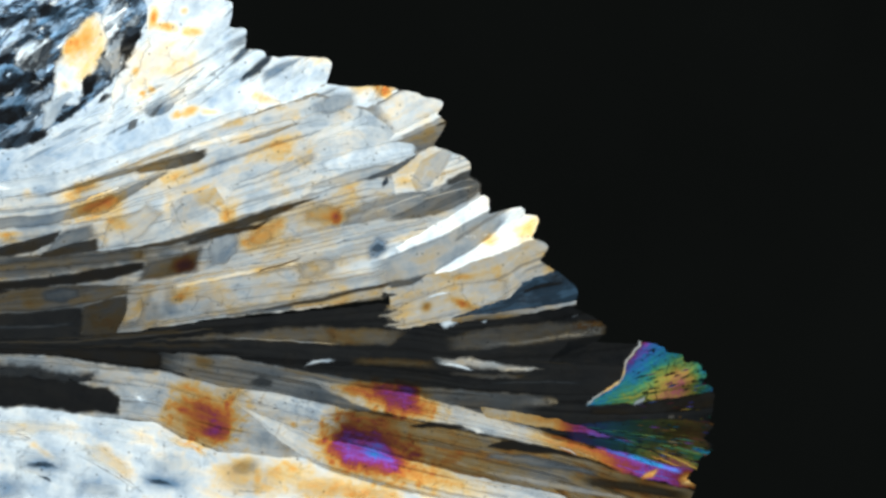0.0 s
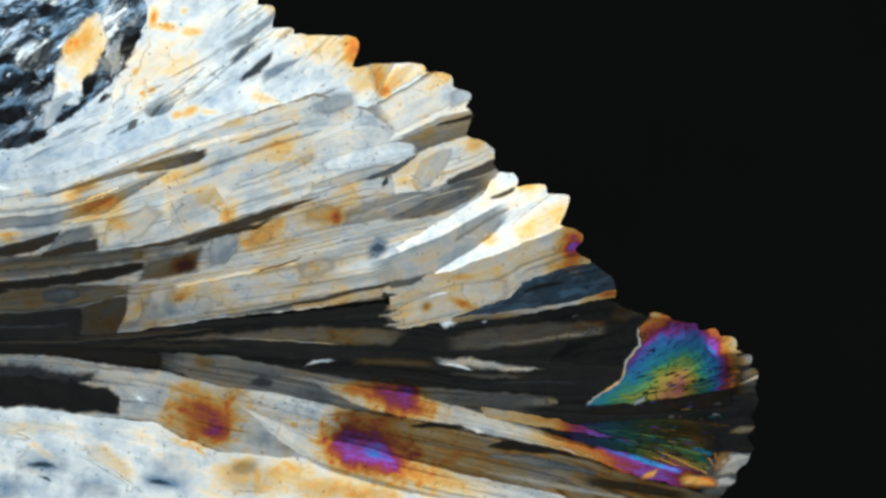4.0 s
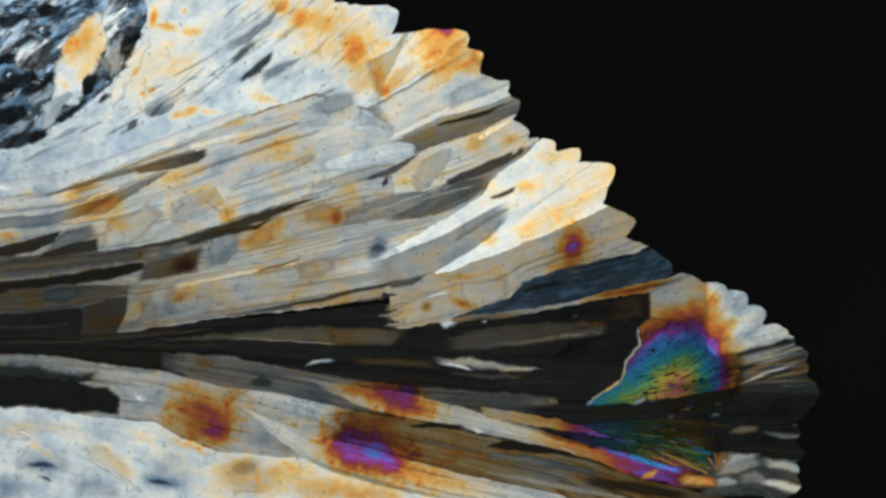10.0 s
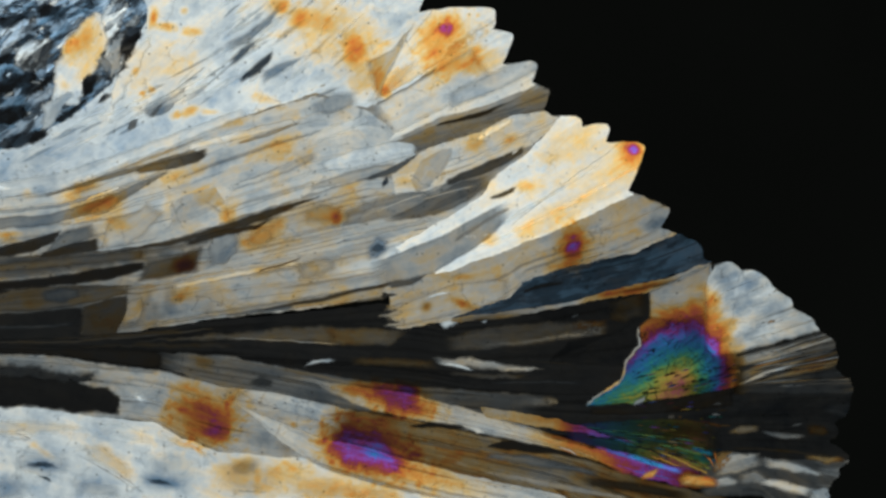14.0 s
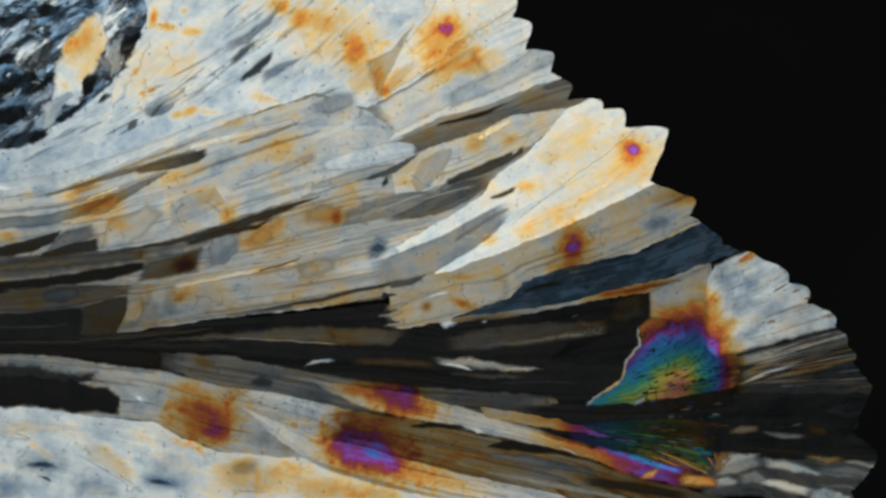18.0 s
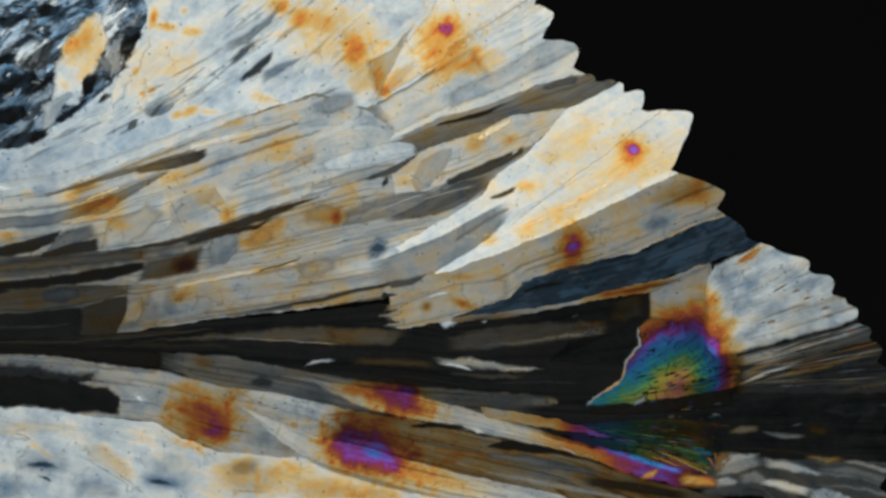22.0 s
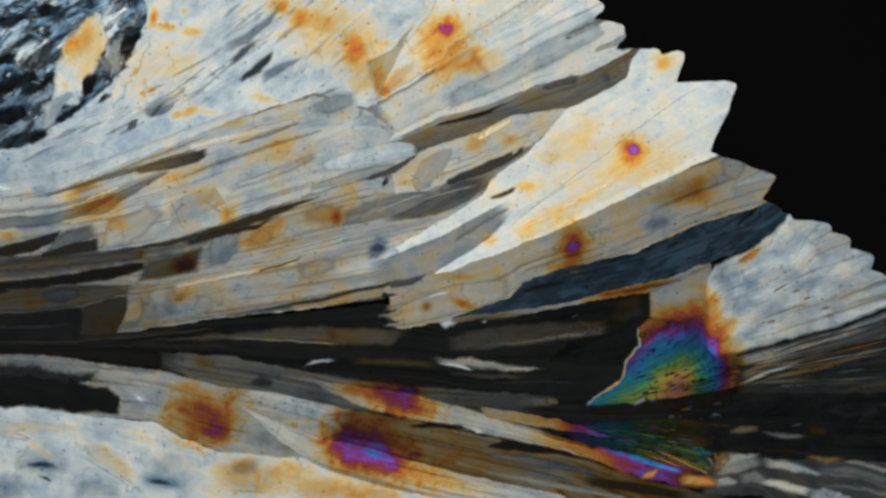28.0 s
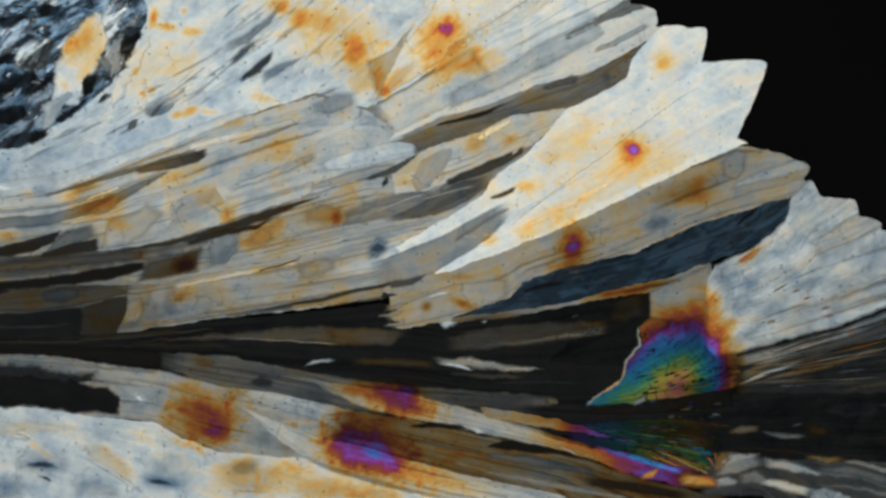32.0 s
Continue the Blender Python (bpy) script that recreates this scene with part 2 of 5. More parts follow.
def way_growth(x, y, i, up, down, r, way):
    """Growth at which one finger reaches (x, y)."""
    total = None
    for (s0, x0, y0), (s1, x1, y1) in zip(way, way[1:]):
        length = math.hypot(x1 - x0, y1 - y0)
        dx, dy = (x1 - x0) / length, (y1 - y0) / length
        ahead = (x - x0) * dx + (y - y0) * dy
        side = (y - y0) * dx - (x - x0) * dy
        lag = np.where(side < 0, up, down) * (np.sqrt(side * side + r * r) - r) + 0.002 * side * side
        lag = lag + 2.6 * soft_noise(side / 9.0, ahead / 60.0, 50 + i) * np.clip(np.abs(side) / 10, 0, 1)
        rate = (s1 - s0) / length
        here = s0 + (ahead if total is not None or len(way) == 2 else np.maximum(ahead, ahead / max(1.0, rate))) * rate + lag
        if total is None:
            total = here
        else:
            w = np.clip(ahead / 24 + 0.5, 0, 1)
            total = total * (1 - w) + here * w
    return total


GRID_X, GRID_Y, GRID_STEP = -160.0, -140.0, 2.0


def growth_field():
    """How far the front must advance before it reaches each place; below 0 where it has passed already."""
    x, y = np.meshgrid(np.arange(GRID_X, 1780, GRID_STEP), np.arange(GRID_Y, 1030, GRID_STEP))
    best = np.full(x.shape, 1e9)
    for i, (up, down, r, way) in enumerate(fingers):
        s = way_growth(x, y, i, up, down, r, way)
        h = np.clip(0.5 + (best - s) / 7.0, 0, 1)
        best = best * (1 - h) + s * h - 3.5 * h * (1 - h)
    return best + 4.5 + 2.0 * soft_noise(x / 14, y / 14, 7) + 0.9 * soft_noise(x / 6, y / 6, 9)


FIELD = growth_field()


def growth(x, y):
    u = np.clip((x - GRID_X) / GRID_STEP, 0, FIELD.shape[1] - 1.01)
    v = np.clip((y - GRID_Y) / GRID_STEP, 0, FIELD.shape[0] - 1.01)
    a, b = u.astype(int), v.astype(int)
    fu, fv = u - a, v - b
    top = FIELD[b, a] * (1 - fu) + FIELD[b, a + 1] * fu
    low = FIELD[b + 1, a] * (1 - fu) + FIELD[b + 1, a + 1] * fu
    return top * (1 - fv) + low * fv


def top_height(x, y, layer):
    raw = growth(x, y)
    s = np.clip(raw, -60, REACH + 40)
    old = np.clip((-60 - raw) / 110, 0, 1)   # long grown places: the blades stand in clear steps
    return BASE + SLOPE * (REACH - s) + layer * (1 + 2.5 * old * old * (3 - 2 * old))


# ---- thickness of the film, which runs on from blade to blade ----
bulges = []


def bulge(x, y, length, width, angle, nm):
    """A thicker or thinner place with a flat middle and a soft rim, by its path difference."""
    bulges.append((x, y, length, width, radians(angle), nm))


bulge(650, 799, 94, 48, 16, 500)
bulge(646, 797, 66, 34, 14, 558)
bulge(654, 798, 30, 8, 28, 602)
bulge(668, 752, 52, 26, 8, 415)
bulge(415, 826, 40, 16, -15, 338)
bulge(455, 850, 8, 30, 8, 372)
bulge(512, 832, 20, 16, 0, 335)
bulge(580, 858, 54, 24, 10, 345)
bulge(430, 858, 56, 22, -8, 340)
bulge(505, 846, 46, 28, 0, 348)
bulge(204, 816, 58, 12, 46, 332)
bulge(76, 798, 30, 7, 35, 322)
bulge(650, 872, 60, 14, 8, 345)
bulge(702, 706, 66, 26, 22, 545)
bulge(640, 690, 46, 15, 8, 430)
bulge(722, 690, 26, 14, 10, 560)
bulge(760, 838, 70, 18, 16, 375)
bulge(366, 738, 66, 54, 10, 428)
bulge(372, 750, 48, 34, 0, 465)
bulge(380, 764, 28, 11, 0, 530)
bulge(340, 690, 42, 14, 12, 385)
bulge(418, 694, 28, 14, 10, 345)
bulge(786, 66, 58, 54, 0, 384)
bulge(790, 52, 17, 14, -20, 530)
bulge(790, 78, 44, 38, 0, 414)
bulge(808, 112, 46, 24, -15, 392)
bulge(626, 86, 32, 36, 0, 410)
bulge(680, 162, 12, 12, 0, 430)
bulge(858, 112, 46, 18, -25, 335)
bulge(530, 32, 20, 26, 0, 428)
bulge(494, 10, 24, 18, 30, 405)
bulge(572, 40, 50, 26, 28, 390)
bulge(640, 135, 26, 30, 10, 372)
bulge(178, 362, 60, 20, -18, 365)
bulge(178, 363, 42, 12, -18, 445)
bulge(337, 306, 48, 13, -20, 378)
bulge(152, 330, 22, 12, -20, 340)
bulge(125, 347, 16, 12, 20, 330)
bulge(215, 386, 24, 36, 10, 335)
bulge(485, 264, 52, 22, -15, 330)
bulge(542, 276, 18, 15, 0, 330)
bulge(357, 350, 24, 16, 0, 322)
bulge(404, 380, 20, 16, 0, 375)
bulge(466, 414, 36, 20, -15, 368)
bulge(572, 380, 48, 24, -8, 345)
bulge(596, 387, 9, 12, 0, 440)
bulge(418, 219, 34, 9, -15, 330)
bulge(313, 203, 13, 9, -20, 395)
bulge(338, 196, 22, 12, -20, 375)
bulge(372, 199, 18, 6, 0, 345)
bulge(472, 176, 22, 9, 15, 335)
bulge(50, 343, 12, 9, 0, 325)
bulge(255, 108, 58, 42, -20, 300)
bulge(272, 34, 9, 22, 5, 380)
bulge(296, 48, 18, 11, 10, 370)
bulge(340, 58, 22, 9, -5, 355)
bulge(241, 126, 7, 8, 0, 380)
bulge(253, 166, 7, 7, 0, 425)
bulge(269, 160, 8, 7, 0, 430)
bulge(327, 20, 8, 7, 0, 350)
bulge(1124, 264, 44, 40, 0, 345)
bulge(1124, 266, 27, 25, 0, 402)
bulge(1122, 263, 12, 10, 20, 565)
bulge(1060, 285, 120, 44, -29, 296)
bulge(1000, 250, 70, 34, -28, 312)
bulge(1258, 572, 24, 54, 2, 418)
bulge(1175, 108, 30, 34, 0, 305)
bulge(1174, 110, 13, 13, 0, 362)
bulge(295, 128, 90, 40, -35, 288)
bulge(320, 175, 40, 24, -35, 264)
bulge(465, 195, 16, 6, 0, 274)
bulge(492, 8, 30, 22, 0, 324)
bulge(525, 32, 24, 26, 0, 354)
bulge(568, 38, 58, 32, 20, 324)
bulge(515, 62, 14, 30, 0, 274)
bulge(600, 65, 84, 58, 20, 280)
bulge(960, 402, 60, 26, -25, 291)
bulge(1060, 335, 75, 36, -25, 293)
bulge(995, 375, 60, 24, -30, 296)
bulge(870, 425, 16, 12, 0, 351)
bulge(932, 330, 18, 12, 0, 356)
bulge(1040, 225, 22, 20, 0, 311)
bulge(1150, 300, 30, 22, 0, 296)
bulge(335, 345, 40, 24, 0, 298)
bulge(10, 420, 20, 12, 0, 338)
bulge(440, 240, 45, 10, -20, 308)
bulge(510, 340, 14, 14, 0, 318)
bulge(485, 320, 30, 14, -20, 293)
bulge(200, 815, 50, 18, 40, 281)
bulge(185, 790, 12, 10, 0, 286)
bulge(310, 775, 40, 12, 35, 281)
bulge(470, 850, 34, 34, 0, 271)
bulge(420, 870, 80, 24, 0, 281)
bulge(605, 70, 85, 60, 25, 318)
bulge(1010, 262, 50, 22, -20, 335)
bulge(1075, 300, 60, 24, -25, 328)
bulge(985, 375, 60, 18, -28, 335)
bulge(940, 405, 34, 12, -25, 340)
bulge(1150, 300, 46, 18, -25, 325)
bulge(1012, 440, 34, 42, 0, 400)
bulge(1013, 446, 15, 30, 0, 505)
bulge(150, 72, 14, 26, 12, 402)
bulge(153, 80, 34, 42, 15, 342)
bulge(124, 82, 14, 9, -50, 368)

DOME_AT, DOME_NM = (0, 22, 40, 56, 72, 88, 97, 106, 115, 124, 136, 150, 175), (925, 865, 795, 715, 655, 606, 555, 500, 445, 398, 345, 260, 120)


def dome(x, y):
    """The thick heart of the iridescent blade, drawn out into a tail."""
    q = np.clip((y - 655) / 50, 0, 1) * np.clip((1170 - x) / 60, 0, 1)
    u = (x - 1195) * np.where(x > 1195, 1.15, 0.85) * (1 - 0.45 * q)
    d = np.hypot(u, 0.88 * (y - 690 + 0.25 * (x - 1195)))
    d = d + 6 * soft_noise(x / 22, y / 22, 71) + 5 * soft_noise(x / 9, y / 7, 72)
    return np.interp(d, DOME_AT, DOME_NM)


# ---- one piece of crystal ----
serial = [0]
shape_of = {}


def resampled(points, n):
    p = np.array(points, float)
    p[:, 0] = np.where(p[:, 0] <= -40, -150, p[:, 0])
    p[:, 1] = np.where(p[:, 1] <= -30, -130, np.where(p[:, 1] >= 900, 1010, p[:, 1]))
    d = np.concatenate([[0], np.cumsum(np.hypot(*np.diff(p, axis=0).T))])
    t = np.linspace(0, d[-1], n)
    return np.stack([np.interp(t, d, p[:, 0]), np.interp(t, d, p[:, 1])], 1), d[-1]


def crystal(name, upper, lower, tone, ret, layer, material=None, spots=(), ramps=(), rough=1.0, parent=None, label="",
            group="", step=4.0, deep=True, soft=0.0, ends=4.0, most=1.0, turn=None, heart=False):
    """A crystal between an upper and a lower edge, with flat base, side walls and a top that falls with the growth.
    spots: x, y, length, width, angle, change of path difference, factor on the light passed.
    ramps: x0, y0, x1, y1, change of path difference from the first place to the second."""
    serial[0] += 1
    seed = serial[0] * 13
    span = max(resampled(upper, 2)[1], resampled(lower, 2)[1])
    nu = max(6, int(span / step))
    up, _ = resampled(upper, nu)
    lo, _ = resampled(lower, nu)
    wide = np.hypot(*(up - lo).T).max()
    nv = max(3, int(wide / step))
    v = np.linspace(0, 1, nv)[None, :, None]
    g = lo[:, None, :] * (1 - v) + up[:, None, :] * v
    x, y = g[..., 0].ravel(), g[..., 1].ravel()
    amp = rough * min(1.0, wide / 14)
    wx = 1.3 * soft_noise(x / 5, y / 5, seed) + 2.6 * soft_noise(x / 17, y / 17, seed + 1)
    wy = 1.1 * soft_noise(x / 5, y / 5, seed + 2) + 2.0 * soft_noise(x / 19, y / 19, seed + 3)
    x, y = x + amp * wx, y + amp * wy
    z = top_height(x, y, layer * 0.13 + (serial[0] % 37) * 0.0015)
    n = nu * nv
    # path difference, and light passed with a small haze lift painted in
    r, t = np.full(n, float(ret)), np.full(n, float(tone) ** 1.35 + 0.003)
    for sp in spots:
        sx, sy, a, b, ang, dr = sp[:6]
        ca, sa = math.cos(radians(ang)), math.sin(radians(ang))
        px = ((x - sx) * ca + (y - sy) * sa) / a
        py = ((y - sy) * ca - (x - sx) * sa) / b
        w = np.exp(-1.1 * (px * px + py * py) * (1 + 0.35 * soft_noise(x / 11, y / 11, seed + 5)))
        r = r + dr * w
        if len(sp) > 6:
            t = t * (1 + (sp[6] - 1) * w)
    for x0, y0, x1, y1, dr in ramps:
        f = ((x - x0) * (x1 - x0) + (y - y0) * (y1 - y0)) / ((x1 - x0) ** 2 + (y1 - y0) ** 2)
        r = r + dr * np.clip(f, 0, 1)
    for bx, by, a, b, ang, nm in bulges:
        far = 2.0 * max(a, b)
        if x.min() > bx + far or x.max() < bx - far or y.min() > by + far or y.max() < by - far:
            continue
        px = ((x - bx) * math.cos(ang) + (y - by) * math.sin(ang)) / a
        py = ((y - by) * math.cos(ang) - (x - bx) * math.sin(ang)) / b
        q = (px * px + py * py) * (1 + 0.4 * soft_noise(x / 13, y / 13, 91) + 0.35 * soft_noise(x / 5, y / 5, 92))
        r = r + np.exp(-1.1 * q ** 1.5) * np.maximum(nm - r, 0)
    if heart:
        r = np.maximum(r, dome(x, y))
    mid = (up + lo) / 2
    run = np.concatenate([[0], np.cumsum(np.hypot(*np.diff(mid, axis=0).T))])
    along = np.repeat(run, nv)
    across = np.tile(np.linspace(0, 1, nv), nu) * np.repeat(np.hypot(*(up - lo).T), nv)
    across = 0.5 * across + 0.5 * np.tile(np.linspace(0, wide, nv), nu)
    if turn is not None:
        ca, sa = math.cos(radians(turn)), math.sin(radians(turn))
        along, across = x * ca + y * sa, y * ca - x * sa
    # cover: clear, thinning edges
    cover = np.ones(n)
    if soft > 0:
        gap = np.repeat(np.minimum(run, run[-1] - run), nv)
        side = np.tile(np.minimum(np.linspace(0, 1, nv), 1 - np.linspace(0, 1, nv)), nu) * np.repeat(np.hypot(*(up - lo).T), nv)
        near = np.clip(np.minimum(gap / max(0.1, min(ends, run[-1] * 0.3)), side / max(1.0, min(soft, wide * 0.4))), 0, 1)
        cover = most * near * near * (3 - 2 * near)
    # mesh
    cx, cy = x.mean(), y.mean()
    foot = 1.0 if deep else max(1.0, z.min() - 2.5)
    idx = np.arange(n).reshape(nu, nv)
    rim = np.concatenate([idx[:, 0], idx[-1, 1:], idx[-2::-1, -1], idx[0, -2:0:-1]])
    xs, ys, zs = np.concatenate([x, x[rim]]), np.concatenate([y, y[rim]]), np.concatenate([z, np.full(len(rim), foot)])
    co = np.stack([(xs - cx) * U, -(ys - cy) * U, (zs - foot) * U], 1)
    quads = np.stack([idx[:-1, :-1], idx[1:, :-1], idx[1:, 1:], idx[:-1, 1:]], -1).reshape(-1, 4)
    k = len(rim)
    a, b = np.arange(k), (np.arange(k) + 1) % k
    walls = np.stack([rim[a], n + a, n + b, rim[b]], -1)
    me = bpy.data.meshes.new(name)
    me.from_pydata(co.tolist(), [], quads.tolist() + walls.tolist() + ([[n + i for i in range(k - 1, -1, -1)]] if deep or soft == 0 else []))
    pad = lambda q: np.concatenate([q, q[rim]])
    for key, q in (("ret", np.clip(r, 5, 1190) / 1200), ("tone", t), ("cover", cover)):
        me.attributes.new(key, "FLOAT", "POINT").data.foreach_set("value", pad(q).astype(np.float32))
    for key, q in (("along", (along, across, np.full(n, seed * 0.37))), ("place", (x, y, np.zeros(n)))):
        arr = np.stack([pad(c) for c in q], 1).astype(np.float32)
        me.attributes.new(key, "FLOAT_VECTOR", "POINT").data.foreach_set("vector", arr.ravel())
    me.materials.append(material or CRYSTAL)
    ob = new(name, me)
    shape_of[ob.name] = (upper, lower, tone, ret, layer, spots, ramps)
    home = Vector(((cx - 784) * U, (441 - cy) * U, foot * U))
    if parent:
        ob.parent = parent
        ob.location = home - parent.location
        if label:
            tagged(ob, label=label)
    else:
        ob.location = home
        tagged(ob, label=label, category="crystal", group=group)
    return ob


PART_LABELS = {"dark_grain": "dark crystal grain in extinction", "pale_grain": "bright pale crystal grain", "crack": "fine dark crack", "splinter": "small coloured splinter"}


def grain(parent, name, upper, lower, tone, ret, layer, label="", **more):
    more.setdefault("rough", 0.7)
    if "spots" not in more and abs(ret - shape_of[parent.name][3]) < 80:
        more["spots"] = [s[:6] for s in shape_of[parent.name][5]]
    more.setdefault("step", 3.0)
    label = label or PART_LABELS.get(name, "")
    more.setdefault("soft", 4.5 if name == "dark_grain" else 9.0)
    more.setdefault("ends", 10.0 if name == "dark_grain" else 24.0)
    return crystal(name, upper, lower, tone, ret, layer, parent=parent, label=label, deep=False, **more)


def laths(blade, count, seed, wide=4.0, reach=(0.12, 0.5), span=(0.0, 1.0)):
    """Fine long laths that run along a blade, a little lighter or darker than it."""
    upper, lower, tone, ret, layer, spots, ramps = shape_of[blade.name]
    up, length = resampled(upper, 101)
    lo, _ = resampled(lower, 101)
    pick = random.Random(seed)
    for _ in range(count):
        v, part = pick.uniform(0.04, 0.96), pick.uniform(*reach)
        u0 = pick.uniform(span[0], max(span[0], span[1] - part))
        w, drift = wide * pick.uniform(0.5, 1.5), pick.uniform(-0.05, 0.05)
        pts = []
        for k in range(6):
            i = min(100, int(100 * (u0 + part * k / 5)))
            p = lo[i] * (1 - v - drift * k / 5) + up[i] * (v + drift * k / 5)
            pts.append((float(p[0]), float(p[1])))
        bulge = [0.35, 0.8, 1.0, 0.9, 0.6, 0.25]
        top = [(x, y - w * q) for (x, y), q in zip(pts, bulge)]
        low = [(x, y + w * q) for (x, y), q in zip(pts, bulge)]
        bright = pick.random() < 0.5
        grain(blade, "lath", top, low, tone * (pick.uniform(1.08, 1.25) if bright else pick.uniform(0.55, 0.85) if tone < 0.5 else pick.uniform(0.72, 0.92)), ret + pick.uniform(-25, 30), layer + 0.3 + 0.3 * pick.random(), spots=spots, ramps=ramps,
              step=4.0, soft=2.5, ends=length * part * 0.3, most=pick.uniform(0.35, 0.8))


def slab(name, x0, y0, x1, y1, z0, z1, material, bevel=0.2):
    bm = bmesh.new()
    bmesh.ops.create_cube(bm, size=1.0)
    for q in bm.verts:
        q.co = Vector((q.co.x * (x1 - x0), q.co.y * (y1 - y0), q.co.z * (z1 - z0))) * U
    bmesh.ops.bevel(bm, geom=bm.edges[:], offset=bevel * U * 10, segments=2, affect="EDGES")
    me = bpy.data.meshes.new(name)
    bm.to_mesh(me)
    bm.free()
    me.materials.append(material)
    ob = new(name, me)
    ob.location = (((x0 + x1) / 2 - 784) * U, (441 - (y0 + y1) / 2) * U, (z0 + z1) / 2 * U)
    return ob


# ---- the cell: glass floor, rim and melt ----
tagged(slab("ground", -2200, -2400, 3800, 3300, -160, -80, STAGE), "black anodised metal stage plate", "stage", kind="structure")
tagged(slab("floor", -800, -900, 2400, 1800, -80, 0.9, GLASS, 1.0), "smoked glass slide lying on the stage", "glass slide", kind="structure")
for nm, box in (("wall_north", (-700, -800, 2300, -700)), ("wall_south", (-700, 1600, 2300, 1700)),
                ("wall_west", (-700, -700, -600, 1600)), ("wall_east", (2200, -700, 2300, 1600))):
    tagged(slab(nm, *box, 0.9, 120, GLASS, 0.5), "smoked glass rim of the sample cell", "cell rim", kind="structure")
melt = tagged(slab("melt", -598, -698, 2198, 1598, 0, 6, MELT, 0.02), "black glossy melt between the crystals", "melt", kind="structure")
MELT_TOP = 3.0  # half its thickness

FAN = "blades of the crystal fan"

# ---- upper fan ----
crystal("crystal", [(-40, 300), (400, 150), (700, 150), (1000, 20), (1250, -100)], [(-40, 560), (500, 520), (800, 480), (1100, 300), (1350, 100)], 0.36, 265, 0, FIBRE, step=6,
        label="grey striated crystal at the root of the fan", group=FAN)
white = crystal("crystal", [(-40, -30), (1010, -30), (1300, -30)],
    [(-40, 372), (110, 335), (250, 275), (420, 210), (560, 165), (650, 192), (740, 140), (850, 62), (960, -5), (1180, -125)], 0.86, 214, 2, MILKY, turn=-38, spots=[(470, 150, 70, 14, -10, 25), (690, 120, 20, 20, 0, 40), (330, 100, 60, 30, -40, 30), (140, 275, 260, 60, -25, -22), (50, 292, 150, 36, -25, -20, 0.75),
    (430, 120, 130, 80, -35, -14), (500, 30, 40, 30, 30, 40), (560, 110, 40, 40, 0, -10), (645, 135, 42, 34, 20, 100, 0.85)], label="milky white crystal blade with orange and yellow stains", group=FAN)
grain(white, "grain", [(700, 100), (760, 20), (840, -40), (960, -60)], [(640, 190), (720, 150), (840, 75), (950, 10), (1040, -60)], 0.92, 262, 3, material=MILKY, spots=[
    (677, 160, 12, 12, 0, 130), (690, 152, 46, 28, 0, 80), (835, 20, 14, 14, 0, -70), (740, 120, 40, 22, -30, 30)])
grain(white, "grain", [(640, 110), (690, 88), (735, 35)], [(668, 190), (690, 130), (738, 38)], 0.62, 262, 4, spots=[(662, 130, 28, 40, 10, 125)])
grain(white, "dark_grain", [(402, 108), (425, 85), (462, 66)], [(408, 122), (436, 102), (466, 68)], 0.26, 130, 4, soft=12, ends=36)
grain(white, "dark_grain", [(420, 140), (452, 112), (487, 86)], [(424, 150), (462, 130), (484, 104)], 0.13, 150, 4, soft=6, ends=14)
grain(white, "dark_grain", [(392, 78), (430, 60), (470, 30), (500, 0)], [(396, 100), (440, 80), (480, 45), (508, 2)], 0.48, 165, 3, soft=14, ends=50)
grain(white, "dark_grain", [(455, 130), (490, 110), (545, 95)], [(462, 158), (500, 132), (548, 99)], 0.52, 165, 3, soft=14, ends=40)
grain(white, "dark_grain", [(250, 195), (310, 170), (332, 150)], [(262, 212), (300, 200), (330, 160)], 0.42, 170, 3)
grain(white, "dark_grain", [(262, 202), (275, 192), (290, 180)], [(266, 211), (276, 206), (292, 184)], 0.2, 150, 4)
grain(white, "dark_grain", [(250, 190), (310, 158), (365, 115)], [(252, 194), (312, 162), (367, 119)], 0.45, 190, 4, most=0.5)
grain(white, "dark_grain", [(222, 228), (232, 212), (246, 212)], [(226, 236), (240, 230), (247, 216)], 0.22, 250, 4)
grain(white, "grain", [(540, 186), (590, 160), (640, 158)], [(545, 206), (592, 208), (640, 188)], 0.50, 175, 4.2, soft=16, ends=40, most=0.85)
grain(white, "dark_grain", [(565, 198), (598, 182), (628, 172)], [(572, 206), (602, 198), (626, 184)], 0.30, 150, 3.6, soft=6, ends=16, most=0.8)
grain(white, "dark_grain", [(552, 172), (580, 158), (600, 152)], [(555, 180), (584, 168), (602, 158)], 0.42, 165, 3.6, soft=6, ends=14, most=0.7)
grain(white, "pale_grain", [(655, 182), (700, 120), (740, 100)], [(650, 196), (700, 165), (745, 118)], 0.80, 285, 4, material=MILKY, most=0.5, soft=14)
